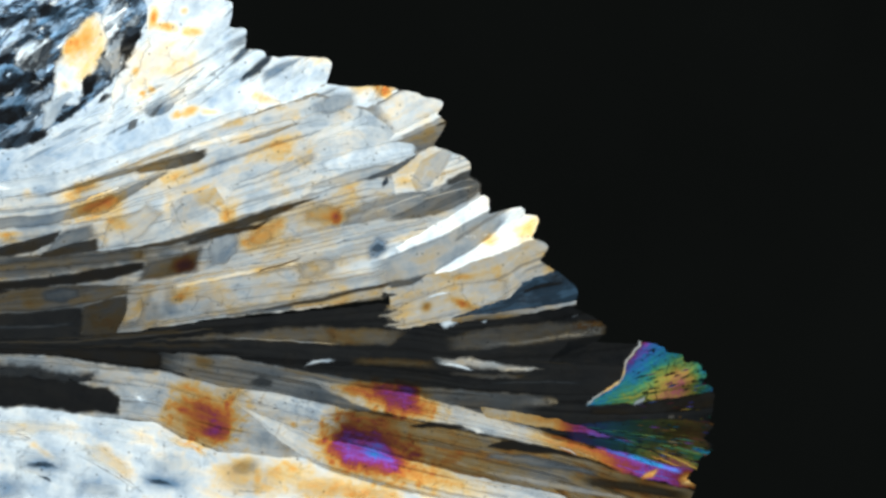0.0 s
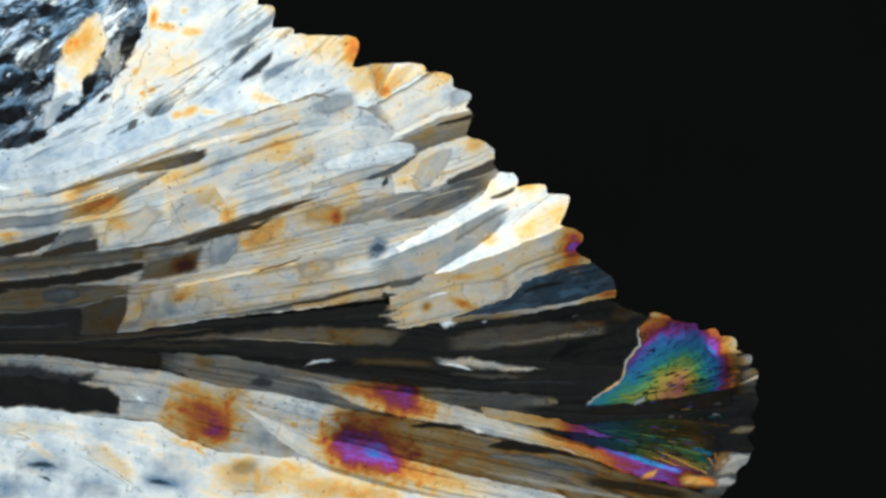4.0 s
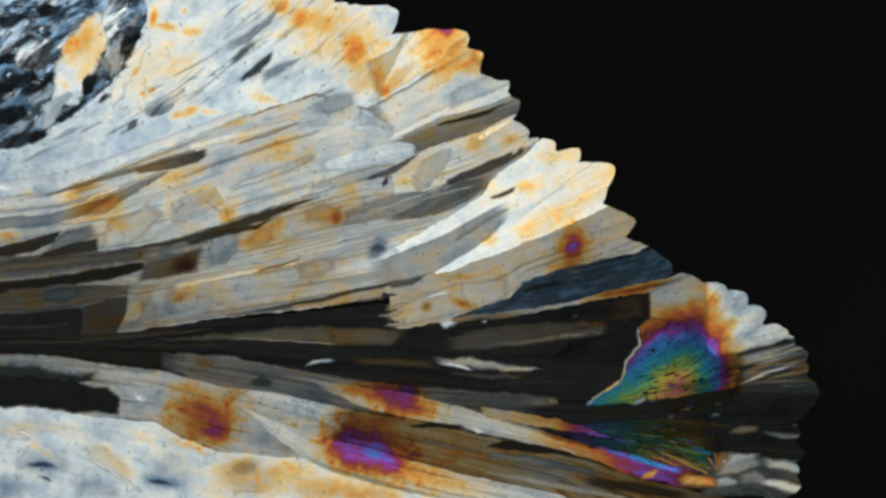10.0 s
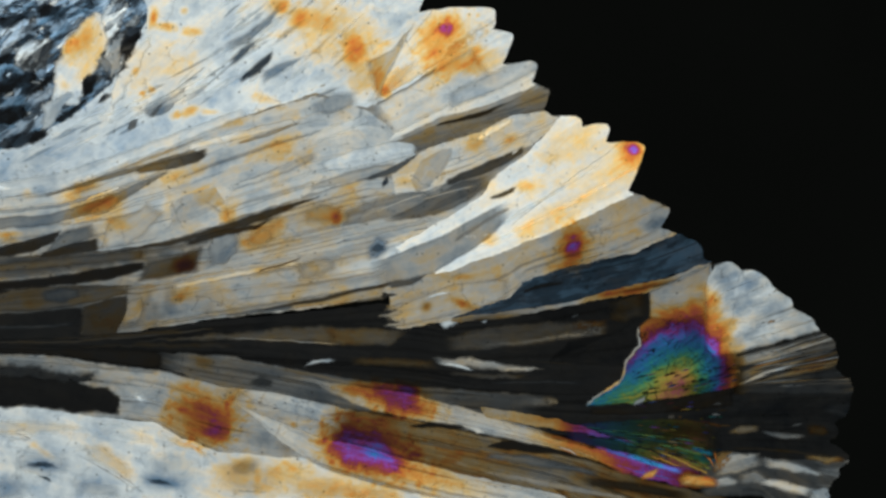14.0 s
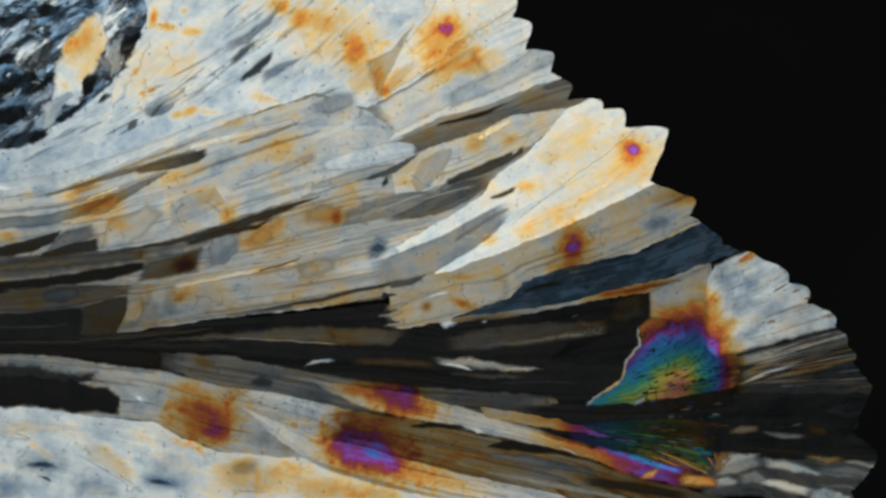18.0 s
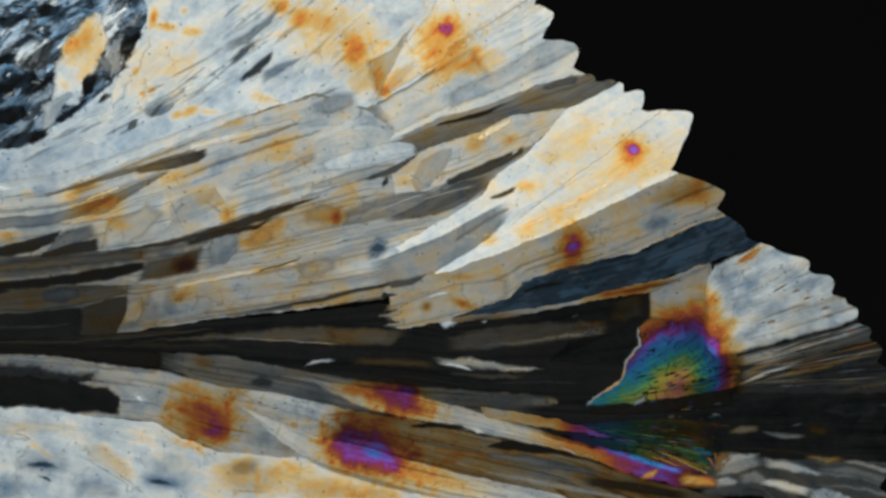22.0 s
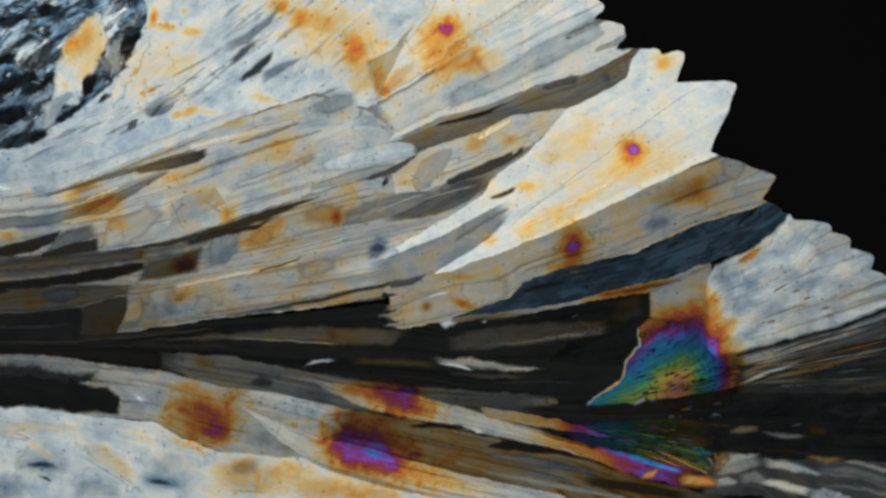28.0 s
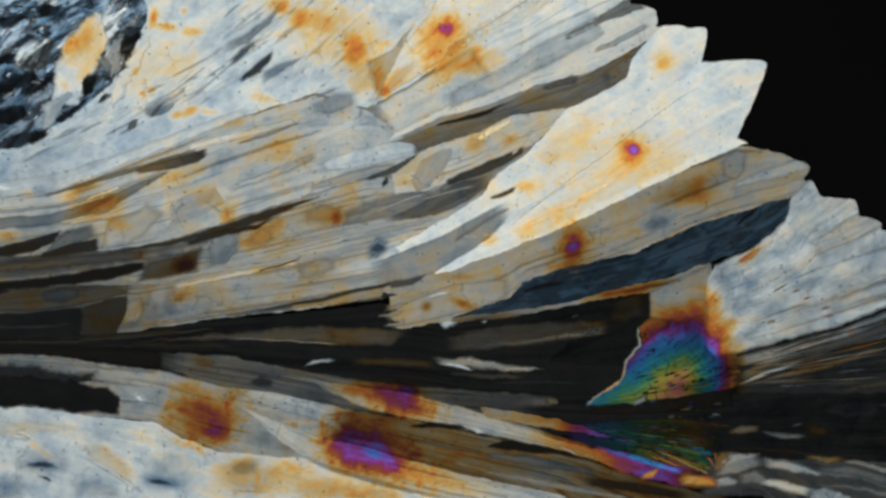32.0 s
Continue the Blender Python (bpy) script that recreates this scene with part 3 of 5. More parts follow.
for i in range(40):
    pick = random.Random(400 + i)
    x0, y0 = pick.uniform(300, 640), pick.uniform(10, 195)
    if y0 > 270 - 0.22 * x0 + 20:
        continue
    ln, w, an = pick.uniform(35, 110), pick.uniform(2.5, 8), radians(pick.gauss(-39, 5))
    dx, dy = math.cos(an), math.sin(an)
    pale = pick.random() < 0.45
    grain(white, "pale_grain" if pale else "grain", [(x0, y0), (x0 + dx * ln * 0.5 + dy * w, y0 + dy * ln * 0.5 - dx * w), (x0 + dx * ln, y0 + dy * ln)], [(x0 + 1, y0 + 1), (x0 + dx * ln * 0.5 - dy * w, y0 + dy * ln * 0.5 + dx * w), (x0 + dx * ln + 1, y0 + dy * ln + 1)],
          0.92 if pale else pick.uniform(0.5, 0.72), pick.uniform(225, 265) if pale else pick.uniform(165, 215), 2.6, material=MILKY, soft=9, ends=ln * 0.45, most=pick.uniform(0.3, 0.7))
# long pale streaks running down to the root of the fan
for i in range(26):
    q = i / 25
    x0 = 30 + 330 * q + 25 * math.sin(i * 2.3)
    y0 = 292 - 150 * q + 22 * math.sin(i * 1.7)
    ln, w = 70 + 45 * math.sin(i * 3.1), 5 + 2.5 * math.sin(i * 4.7)
    grain(white, "pale_grain" if i % 3 else "dark_grain", [(x0, y0 - w * 0.3), (x0 + ln * 0.5, y0 - ln * 0.26 - w), (x0 + ln, y0 - ln * 0.52)],
          [(x0 + 3, y0 + w * 0.3), (x0 + ln * 0.5, y0 - ln * 0.22 + w * 0.6), (x0 + ln + 2, y0 - ln * 0.52 + 2)], 0.95 if i % 3 else 0.6, 245 if i % 3 else 175, 3, material=MILKY, soft=9, ends=ln * 0.45, most=0.7)

beige = crystal("crystal", [(800, 76), (952, -22), (1095, -100), (1300, -190)], [(690, 250), (780, 208), (870, 185), (950, 150), (1040, 128), (1125, 85), (1250, 20)], 0.80, 258, 3, SATIN, [
    (835, 115, 40, 22, -25, 95), (860, 150, 45, 16, -25, 60), (900, 100, 22, 16, 0, -60), (870, 75, 16, 14, 0, -60), (1000, 20, 120, 30, -30, -25, 1.25)], label="pale grey-beige striated crystal blade", group=FAN)
grain(beige, "grain", [(655, 190), (740, 140), (840, 80)], [(690, 245), (780, 198), (880, 135)], 0.74, 255, 4, spots=[(740, 165, 50, 20, -20, 45), (835, 110, 46, 24, -25, 90), (770, 175, 40, 18, -20, -40)])
grain(beige, "pale_grain", [(790, 165), (880, 120), (960, 70), (1060, 20)], [(790, 200), (890, 160), (970, 120), (1080, 60)], 0.64, 232, 5, material=SATIN, soft=12, spots=[(835, 128, 40, 20, -25, 80), (865, 150, 30, 12, -25, 50), (800, 178, 60, 12, -20, -40), (850, 165, 28, 12, -20, -60), (955, 130, 14, 20, 0, -60, 0.7)])
grain(beige, "dark_grain", [(1000, 60), (1060, 25), (1120, -10)], [(1000, 75), (1070, 40), (1150, 12)], 0.3, 265, 5, material=FIBRE)
grain(beige, "pale_grain", [(1040, 90), (1100, 62), (1150, 35)], [(1050, 98), (1110, 72), (1160, 42)], 0.55, 245, 5)

dim = crystal("crystal", [(690, 253), (800, 212), (880, 190), (960, 152), (1040, 132), (1110, 92), (1250, 20)],
    [(735, 272), (830, 247), (890, 215), (1000, 198), (1110, 145), (1260, 60)], 0.24, 288, 4, FIBRE, [(1110, 95, 12, 10, 0, 110)], label="dim grey-brown crystal blade with a dark upper edge", group=FAN)
grain(dim, "dark_grain", [(770, 218), (840, 200), (900, 180), (945, 153)], [(770, 225), (850, 210), (890, 190), (945, 157)], 0.05, 330, 5)
grain(dim, "dark_grain", [(955, 152), (990, 140), (1030, 128)], [(960, 162), (1000, 152), (1025, 148)], 0.18, 270, 5, soft=5, ends=16)
grain(dim, "pale_grain", [(1000, 136), (1016, 130)], [(1002, 140), (1016, 136)], 0.3, 250, 6)
grain(dim, "grain", [(1060, 128), (1120, 92), (1180, 55)], [(1068, 160), (1120, 140), (1180, 110)], 0.25, 285, 5)

mottled = crystal("crystal", [(690, 300), (760, 262), (850, 233), (905, 206), (1010, 190), (1100, 150)], [(700, 345), (760, 335), (830, 308), (930, 262), (1000, 215), (1100, 170)], 0.66, 276, 4.5, CRYSTAL, [
    (845, 258, 16, 14, 0, 90), (900, 245, 12, 14, 0, 60), (940, 215, 30, 12, -10, 50), (730, 330, 25, 10, 30, 70), (800, 270, 20, 15, 0, -50)], label="mottled grey-yellow crystal blade", group=FAN)
grain(mottled, "pale_grain", [(842, 245), (865, 225), (908, 208)], [(846, 252), (880, 236), (906, 215)], 0.95, 288, 6, material=SNOWY, soft=2.5, ends=5)
grain(mottled, "dark_grain", [(785, 318), (860, 287), (932, 255)], [(790, 330), (850, 312), (900, 290), (928, 270)], 0.13, 290, 5, material=FIBRE)
grain(mottled, "dark_grain", [(670, 392), (760, 350), (820, 318), (880, 305)], [(672, 398), (770, 384), (830, 358), (880, 322)], 0.18, 275, 5, material=FIBRE, soft=7, ends=60)
grain(mottled, "pale_grain", [(730, 355), (800, 335), (850, 325)], [(732, 360), (800, 343), (850, 330)], 0.4, 265, 6)
grain(mottled, "dark_grain", [(728, 318), (745, 285), (782, 264), (800, 262)], [(735, 342), (760, 333), (786, 300), (800, 274)], 0.50, 278, 5.5, soft=0, rough=0.4)

long_one = crystal("crystal", [(-40, 372), (110, 337), (250, 278), (420, 212), (560, 170), (650, 195), (700, 235), (735, 262)],
    [(-40, 465), (60, 432), (190, 447), (300, 425), (420, 385), (560, 340), (660, 310), (735, 275)], 0.63, 246, 1, CRYSTAL, [(180, 362, 38, 14, -15, 130, 0.8), (150, 335, 30, 12, -20, 70, 0.6), (120, 347, 18, 14, 20, 75, 1.4), (300, 315, 42, 14, -22, 100, 1.2),
    (265, 385, 30, 14, -20, -70, 0.8), (400, 285, 40, 16, -20, -70, 0.8), (370, 300, 30, 12, -20, -60), (620, 225, 30, 16, -20, -50, 1.4), (60, 400, 40, 10, -15, -50, 0.7), (60, 432, 130, 30, -8, 0, 0.45), (260, 420, 120, 22, -12, 0, 0.75)], label="long grey and yellow striated crystal blade", group=FAN)
grain(long_one, "pale_grain", [(-40, 340), (100, 305), (230, 262), (330, 225), (430, 190)], [(-40, 374), (110, 340), (250, 285), (400, 225), (450, 200)], 0.78, 225, 3, material=FIBRE)
grain(long_one, "dark_grain", [(-40, 395), (90, 378), (180, 350), (300, 300)], [(-40, 420), (90, 400), (190, 372), (300, 308)], 0.30, 225, 2, material=FIBRE)
grain(long_one, "dark_grain", [(80, 345), (170, 315), (260, 288), (345, 262)], [(80, 352), (170, 325), (262, 300), (352, 270)], 0.27, 300, 3, material=FIBRE)
grain(long_one, "dark_grain", [(235, 300), (300, 280), (340, 270), (371, 261)], [(240, 310), (310, 300), (352, 288), (370, 276)], 0.11, 290, 4, rough=0.4, soft=4, ends=16, spots=[(358, 270, 20, 10, -15, -30, 0.5), (262, 303, 50, 12, -15, 50, 2.6)])
grain(long_one, "pale_grain", [(150, 352), (185, 338), (214, 328)], [(150, 358), (190, 345), (216, 334)], 0.85, 285, 4.5, soft=2, ends=8)
grain(long_one, "grain", [(150, 372), (185, 350), (218, 335)], [(148, 386), (190, 382), (218, 356)], 0.42, 270, 4, soft=12, ends=24)
grain(long_one, "pale_grain", [(110, 395), (180, 378), (240, 350), (330, 325), (400, 300)], [(112, 402), (185, 386), (245, 360), (330, 332), (400, 306)], 0.66, 245, 3)
grain(long_one, "dark_grain", [(-40, 452), (0, 437), (60, 422), (112, 405)], [(-40, 470), (0, 458), (60, 448), (98, 428)], 0.04, 290, 3)
grain(long_one, "grain", [(75, 445), (112, 408), (170, 392)], [(78, 452), (130, 440), (178, 420)], 0.22, 190, 3)
grain(long_one, "dark_grain", [(70, 447), (120, 432), (176, 420)], [(70, 458), (120, 452), (178, 446)], 0.05, 280, 4)
grain(long_one, "pale_grain", [(178, 440), (190, 388), (240, 372), (262, 352)], [(180, 446), (225, 438), (255, 420), (300, 375)], 0.52, 292, 3, soft=12, spots=[(205, 385, 24, 20, 0, 45)])
grain(long_one, "pale_grain", [(300, 365), (330, 345), (380, 330)], [(305, 400), (350, 385), (400, 360)], 0.52, 280, 3, soft=0, rough=0.5)
grain(long_one, "dark_grain", [(330, 255), (420, 232), (520, 208)], [(330, 268), (420, 250), (530, 220)], 0.72, 262, 3, material=FIBRE)
grain(long_one, "dark_grain", [(420, 252), (470, 235), (535, 214)], [(420, 258), (475, 244), (536, 217)], 0.4, 350, 4)
grain(long_one, "pale_grain", [(560, 290), (640, 262), (700, 249), (728, 252), (741, 264)], [(575, 305), (640, 296), (700, 284), (739, 272)], 0.76, 226, 6, soft=3, ends=14, spots=[(620, 285, 30, 10, -20, -20)])
grain(long_one, "dark_grain", [(640, 318), (680, 302), (742, 268)], [(650, 322), (700, 308), (744, 273)], 0.14, 200, 7, soft=4, ends=16)
grain(long_one, "dark_grain", [(674, 325), (685, 308)], [(678, 334), (690, 322)], 0.12, 160, 5)
grain(long_one, "grain", [(540, 330), (620, 300), (700, 285)], [(545, 342), (640, 322), (720, 300)], 0.42, 250, 3, material=FIBRE)
grain(long_one, "pale_grain", [(400, 330), (500, 290), (560, 265)], [(405, 345), (510, 310), (565, 280)], 0.60, 250, 3, material=FIBRE)
grain(long_one, "pale_grain", [(520, 250), (600, 215), (660, 195)], [(530, 270), (610, 238), (680, 212)], 0.80, 252, 3, material=SATIN, soft=16, ends=60, most=0.8)

middle = crystal("crystal", [(-40, 470), (80, 450), (190, 445), (300, 425), (420, 388), (560, 345), (660, 315), (720, 320), (790, 375), (850, 345)],
    [(-40, 505), (100, 490), (255, 480), (360, 480), (480, 462), (640, 432), (720, 412), (800, 395), (870, 350)], 0.53, 260, 2, CRYSTAL, [(460, 415, 34, 22, -10, 75, 1.15), (485, 435, 60, 22, -10, 50), (570, 380, 50, 24, -8, 85, 0.9), (596, 386, 8, 12, 0, 100, 0.6), (590, 425, 20, 15, 0, 40),
    (668, 438, 22, 12, -15, -110, 0.35), (610, 440, 40, 12, -15, -60), (730, 395, 50, 14, -20, -20), (250, 455, 20, 10, 0, 60), (410, 430, 20, 20, 0, -50),
    (350, 420, 40, 10, -12, -50), (60, 476, 220, 30, -8, 0, 0.16), (60, 456, 240, 28, -5, 0, 0.25), (290, 465, 110, 50, -10, 0, 0.5)], label="warm grey crystal blade with yellow patches", group=FAN)
grain(middle, "dark_grain", [(180, 447), (300, 425), (390, 398), (480, 368), (567, 345)], [(180, 452), (300, 436), (400, 412), (470, 392), (568, 349)], 0.07, 320, 4)
grain(middle, "dark_grain", [(330, 425), (400, 405), (450, 396), (500, 378)], [(330, 436), (400, 420), (450, 408), (500, 382)], 0.06, 330, 5)
grain(middle, "dark_grain", [(-40, 505), (0, 497), (100, 487), (190, 472), (257, 462)], [(-40, 530), (20, 515), (120, 506), (200, 496), (259, 478)], 0.010, 290, 4)
grain(middle, "dark_grain", [(-40, 480), (80, 460), (180, 450), (256, 440)], [(-40, 492), (80, 476), (180, 466), (258, 458)], 0.12, 290, 3, material=FIBRE)
grain(middle, "dark_grain", [(256, 462), (330, 442), (365, 430)], [(235, 505), (300, 495), (355, 482)], 0.12, 305, 4, soft=14, ends=20, spots=[(335, 468, 22, 18, -10, 150, 0.5), (318, 472, 24, 16, -20, 85, 0.7), (265, 490, 30, 10, -20, 70)])
grain(middle, "grain", [(366, 445), (380, 410), (430, 395)], [(362, 478), (400, 470), (430, 440)], 0.36, 220, 3)
grain(middle, "pale_grain", [(400, 470), (520, 440), (640, 410), (760, 385)], [(400, 478), (520, 452), (640, 424), (765, 395)], 0.58, 250, 3, material=FIBRE)
grain(middle, "grain", [(600, 375), (680, 345), (760, 330)], [(600, 405), (690, 390), (780, 372)], 0.34, 270, 3, material=FIBRE)
grain(middle, "pale_grain", [(650, 380), (720, 350), (760, 338)], [(650, 384), (720, 356), (762, 344)], 0.55, 285, 4)

grain(middle, "dark_grain", [(655, 440), (668, 428), (682, 436)], [(654, 448), (670, 450), (686, 442)], 0.20, 160, 5, soft=9, ends=12)
grain(middle, "grain", [(645, 440), (665, 415), (690, 425)], [(648, 462), (668, 462), (692, 445)], 0.5, 175, 4.6, soft=12, ends=16, most=0.8)
grain(middle, "grain", [(530, 372), (570, 352), (612, 362)], [(535, 396), (575, 402), (612, 398)], 0.47, 340, 4.6, soft=24, ends=26, most=0.9, spots=[(596, 388, 10, 12, 0, 80)])
grain(middle, "grain", [(432, 420), (460, 398), (488, 400)], [(436, 440), (465, 446), (490, 426)], 0.50, 325, 4.6, spots=[(458, 420, 18, 12, -20, 35)], soft=20, ends=22, most=0.85)
grain(middle, "pale_grain", [(450, 448), (540, 424), (620, 404)], [(452, 454), (540, 434), (620, 412)], 0.55, 262, 4.4, soft=3, ends=30, most=0.8)

LOWER_SPOTS = [(55, 525, 24, 20, 0, 80, 0.8), (300, 550, 30, 18, 0, -70, 0.85), (545, 480, 16, 12, 0, 50), (545, 510, 50, 26, -10, 60), (490, 475, 40, 10, -12, 50), (605, 490, 20, 14, 0, 40)]
lower_mid = crystal("crystal", [(-40, 520), (140, 505), (250, 505), (360, 480), (480, 463), (640, 433), (760, 402), (850, 370)],
    [(-40, 590), (210, 590), (400, 562), (560, 545), (690, 520), (760, 480), (850, 420)], 0.49, 266, 2.5, CRYSTAL, LOWER_SPOTS + [(110, 520, 22, 12, 0, -70, 0.5), (325, 522, 24, 14, -10, 120), (255, 520, 14, 40, 0, 60), (345, 540, 20, 30, 0, -40),
    (420, 545, 40, 12, -10, 70), (430, 515, 30, 20, 0, -50), (720, 440, 60, 22, -25, -10, 1.9), (728, 425, 8, 8, 0, 120), (640, 470, 50, 12, -15, -20, 1.4),
    (700, 440, 20, 10, 0, -60), (60, 545, 190, 50, 0, 0, 0.15), (215, 572, 80, 34, -5, 0, 0.4), (330, 545, 120, 36, -5, 0, 0.75), (110, 525, 170, 26, -3, 0, 0.5)], label="pale crystal blade with yellow bands and fine cracks", group=FAN)
grain(lower_mid, "dark_grain", [(-40, 520), (0, 512), (22, 512)], [(-40, 550), (0, 545), (20, 538)], 0.02, 290, 3)
grain(lower_mid, "grain", [(15, 515), (60, 508), (140, 502), (240, 502)], [(-40, 556), (80, 551), (150, 540), (235, 520)], 0.10, 300, 3, material=FIBRE, spots=[(55, 525, 22, 20, 0, 60)])
grain(lower_mid, "dark_grain", [(70, 518), (110, 506), (145, 510)], [(75, 535), (110, 540), (147, 528)], 0.10, 180, 4, soft=9, ends=14)
grain(lower_mid, "dark_grain", [(-40, 562), (60, 552), (150, 542)], [(-40, 605), (142, 602), (152, 570)], 0.018, 210, 4)
grain(lower_mid, "grain", [(-40, 575), (60, 575), (140, 568)], [(-40, 585), (60, 583), (138, 578)], 0.06, 190, 5, material=FIBRE)
grain(lower_mid, "dark_grain", [(146, 543), (190, 528), (227, 520)], [(136, 598), (205, 594), (229, 545)], 0.055, 305, 5)
grain(lower_mid, "grain", [(215, 548), (228, 528), (258, 520)], [(210, 582), (245, 575), (262, 545)], 0.34, 280, 4, soft=12)
grain(lower_mid, "pale_grain", [(300, 505), (420, 480), (530, 460)], [(300, 515), (420, 492), (540, 466)], 0.64, 285, 3, material=FIBRE)
grain(lower_mid, "pale_grain", [(270, 570), (400, 545), (560, 520), (690, 502)], [(260, 580), (400, 562), (560, 546), (690, 528)], 0.38, 290, 3, material=FIBRE, spots=[(560, 540, 40, 8, -8, 60)])
grain(lower_mid, "dark_grain", [(455, 548), (560, 526), (640, 508), (692, 498)], [(455, 552), (560, 538), (640, 518), (692, 506)], 0.07, 330, 5)
grain(lower_mid, "dark_grain", [(400, 555), (460, 545), (520, 540)], [(400, 562), (460, 556), (522, 548)], 0.2, 200, 4)
grain(lower_mid, "dark_grain", [(680, 500), (720, 490), (756, 476)], [(690, 512), (730, 506), (757, 488)], 0.13, 280, 6)
grain(lower_mid, "pale_grain", [(690, 438), (740, 410), (790, 380)], [(700, 450), (750, 436), (800, 405)], 0.85, 268, 4, material=MILKY, spots=[(728, 428, 8, 8, 0, 110)])
grain(lower_mid, "grain", [(520, 465), (560, 452), (600, 450)], [(525, 500), (570, 495), (600, 478)], 0.42, 290, 3, soft=18, ends=26, spots=())
grain(lower_mid, "grain", [(690, 465), (760, 440), (800, 425)], [(690, 495), (760, 475), (810, 455)], 0.42, 278, 5)
grain(lower_mid, "dark_grain", [(455, 478), (500, 466), (535, 455)], [(455, 483), (500, 472), (535, 459)], 0.16, 360, 4)

# ---- the great white blade and the blades below it ----
great = crystal("crystal", [(700, 437), (780, 393), (850, 348), (882, 308), (940, 265), (1000, 196), (1062, 165), (1108, 138), (1122, 98), (1180, 40), (1330, -125)],
    [(772, 487), (860, 457), (990, 405), (1080, 365), (1180, 315), (1310, 258), (1500, 165), (1560, 110)], 0.94, 251, 6, SILK, [(1010, 330, 120, 50, -30, 24), (1140, 270, 110, 60, -30, 24), (975, 330, 26, 10, -35, -60), (1042, 333, 14, 13, 0, -60), (1010, 228, 15, 12, 0, -45),
    (968, 296, 14, 10, -30, -60, 0.85), (1175, 300, 50, 26, -25, 35), (958, 292, 18, 16, 0, -50), (1045, 335, 16, 18, 0, -45), (1080, 150, 16, 16, 0, -40),
    (1230, 130, 30, 16, -40, -35), (1270, 190, 60, 30, -30, -18), (800, 455, 18, 9, -25, -55)], label="bright white crystal blade with orange and violet rings", group=FAN)
grain(great, "grain", [(640, 472), (700, 448), (780, 418), (850, 378), (908, 350)], [(650, 506), (700, 500), (768, 486), (832, 446), (880, 412), (916, 368)], 0.42, 250, 7, soft=5, ends=70, spots=[(885, 375, 25, 20, -30, -40, 1.2)])
grain(great, "dark_grain", [(800, 425), (860, 385), (900, 365)], [(805, 432), (860, 396), (905, 372)], 0.30, 270, 8, material=FIBRE, most=0.7)
grain(great, "dark_grain", [(862, 350), (890, 338), (916, 327)], [(870, 355), (895, 348), (914, 340)], 0.15, 290, 8)
grain(great, "dark_grain", [(900, 402), (945, 365), (1000, 322), (1060, 280), (1100, 250), (1170, 195), (1240, 150)], [(900, 404), (945, 368), (1000, 325), (1060, 283), (1100, 253), (1170, 198), (1240, 152)], 0.70, 240, 8, rough=3, most=0.6)

amber = crystal("crystal", [(686, 512), (770, 480), (860, 452), (990, 403), (1180, 313), (1308, 256), (1420, 275), (1600, 215)],
    [(700, 585), (800, 567), (905, 528), (922, 503), (1000, 475), (1120, 450), (1230, 400), (1400, 350), (1640, 270)], 0.45, 290, 5, CRYSTAL, [(1012, 438, 36, 44, 0, 0, 0.7), (1220, 332, 95, 24, -22, 60, 0.6), (1000, 466, 34, 8, -15, 110), (818, 490, 26, 6, -5, 130),
    (818, 537, 26, 8, 18, 130), (870, 500, 22, 14, 0, 35), (755, 543, 9, 8, 0, 120, 0.5), (1225, 352, 40, 16, -20, 60), (1235, 356, 26, 10, -20, 50),
    (1163, 397, 24, 15, -15, -170, 0.6), (1155, 368, 16, 12, 0, -75), (1080, 370, 80, 14, -25, 25), (1300, 300, 50, 20, -20, -40, 0.9), (920, 440, 30, 12, -20, -20),
    (770, 570, 24, 8, -10, 60)], label="brown-grey crystal blade with violet and amber spots", group=FAN)
grain(amber, "pale_grain", [(905, 512), (1000, 467), (1100, 432), (1200, 385), (1290, 348), (1440, 305)], [(908, 524), (1000, 478), (1110, 449), (1230, 398), (1300, 375), (1440, 340)], 0.42, 285, 6, material=FIBRE, spots=[(1000, 470, 34, 9, -15, 110), (1230, 365, 50, 10, -15, 60), (1165, 398, 24, 10, -15, -120)])
grain(amber, "pale_grain", [(1020, 458), (1060, 446), (1110, 440)], [(1020, 462), (1060, 452), (1112, 446)], 0.5, 320, 7)
grain(amber, "pale_grain", [(1290, 325), (1360, 295), (1440, 270)], [(1290, 340), (1370, 320), (1450, 300)], 0.48, 245, 7)
grain(amber, "grain", [(1270, 285), (1305, 262), (1330, 272)], [(1275, 310), (1305, 322), (1325, 300)], 0.37, 265, 7)
grain(amber, "pale_grain", [(676, 546), (750, 520), (800, 500), (905, 490)], [(690, 584), (800, 562), (870, 540), (905, 525)], 0.46, 290, 6, spots=[(755, 543, 9, 9, 0, 130, 0.5), (818, 537, 24, 7, 20, 130, 0.8), (770, 572, 24, 8, 0, 60)])
for x0, y0, w in ((678, 520, 7), (680, 551, 5), (684, 569, 5)):
    grain(amber, "dark_grain", [(x0, y0 - w), (x0 + 12, y0 - w * 0.6), (x0 + 26, y0)], [(x0, y0 + w), (x0 + 12, y0 + w * 0.5), (x0 + 26, y0 + 1)], 0.04, 230, 7, soft=2, ends=2, rough=2)
for x0, y0, x1, y1, w in ((668, 560, 716, 552, 7), (674, 576, 722, 566, 8), (676, 543, 718, 540, 7)):
    grain(amber, "pale_grain", [(x0, y0), (x1, y1 - w)], [(x0 + 4, y0 + 4), (x1, y1 + w)], 0.42, 285, 6.5, soft=5, ends=12, rough=1.5)
grain(amber, "pale_grain", [(750, 525), (775, 518), (800, 515)], [(752, 530), (775, 524), (800, 520)], 0.8, 240, 8)

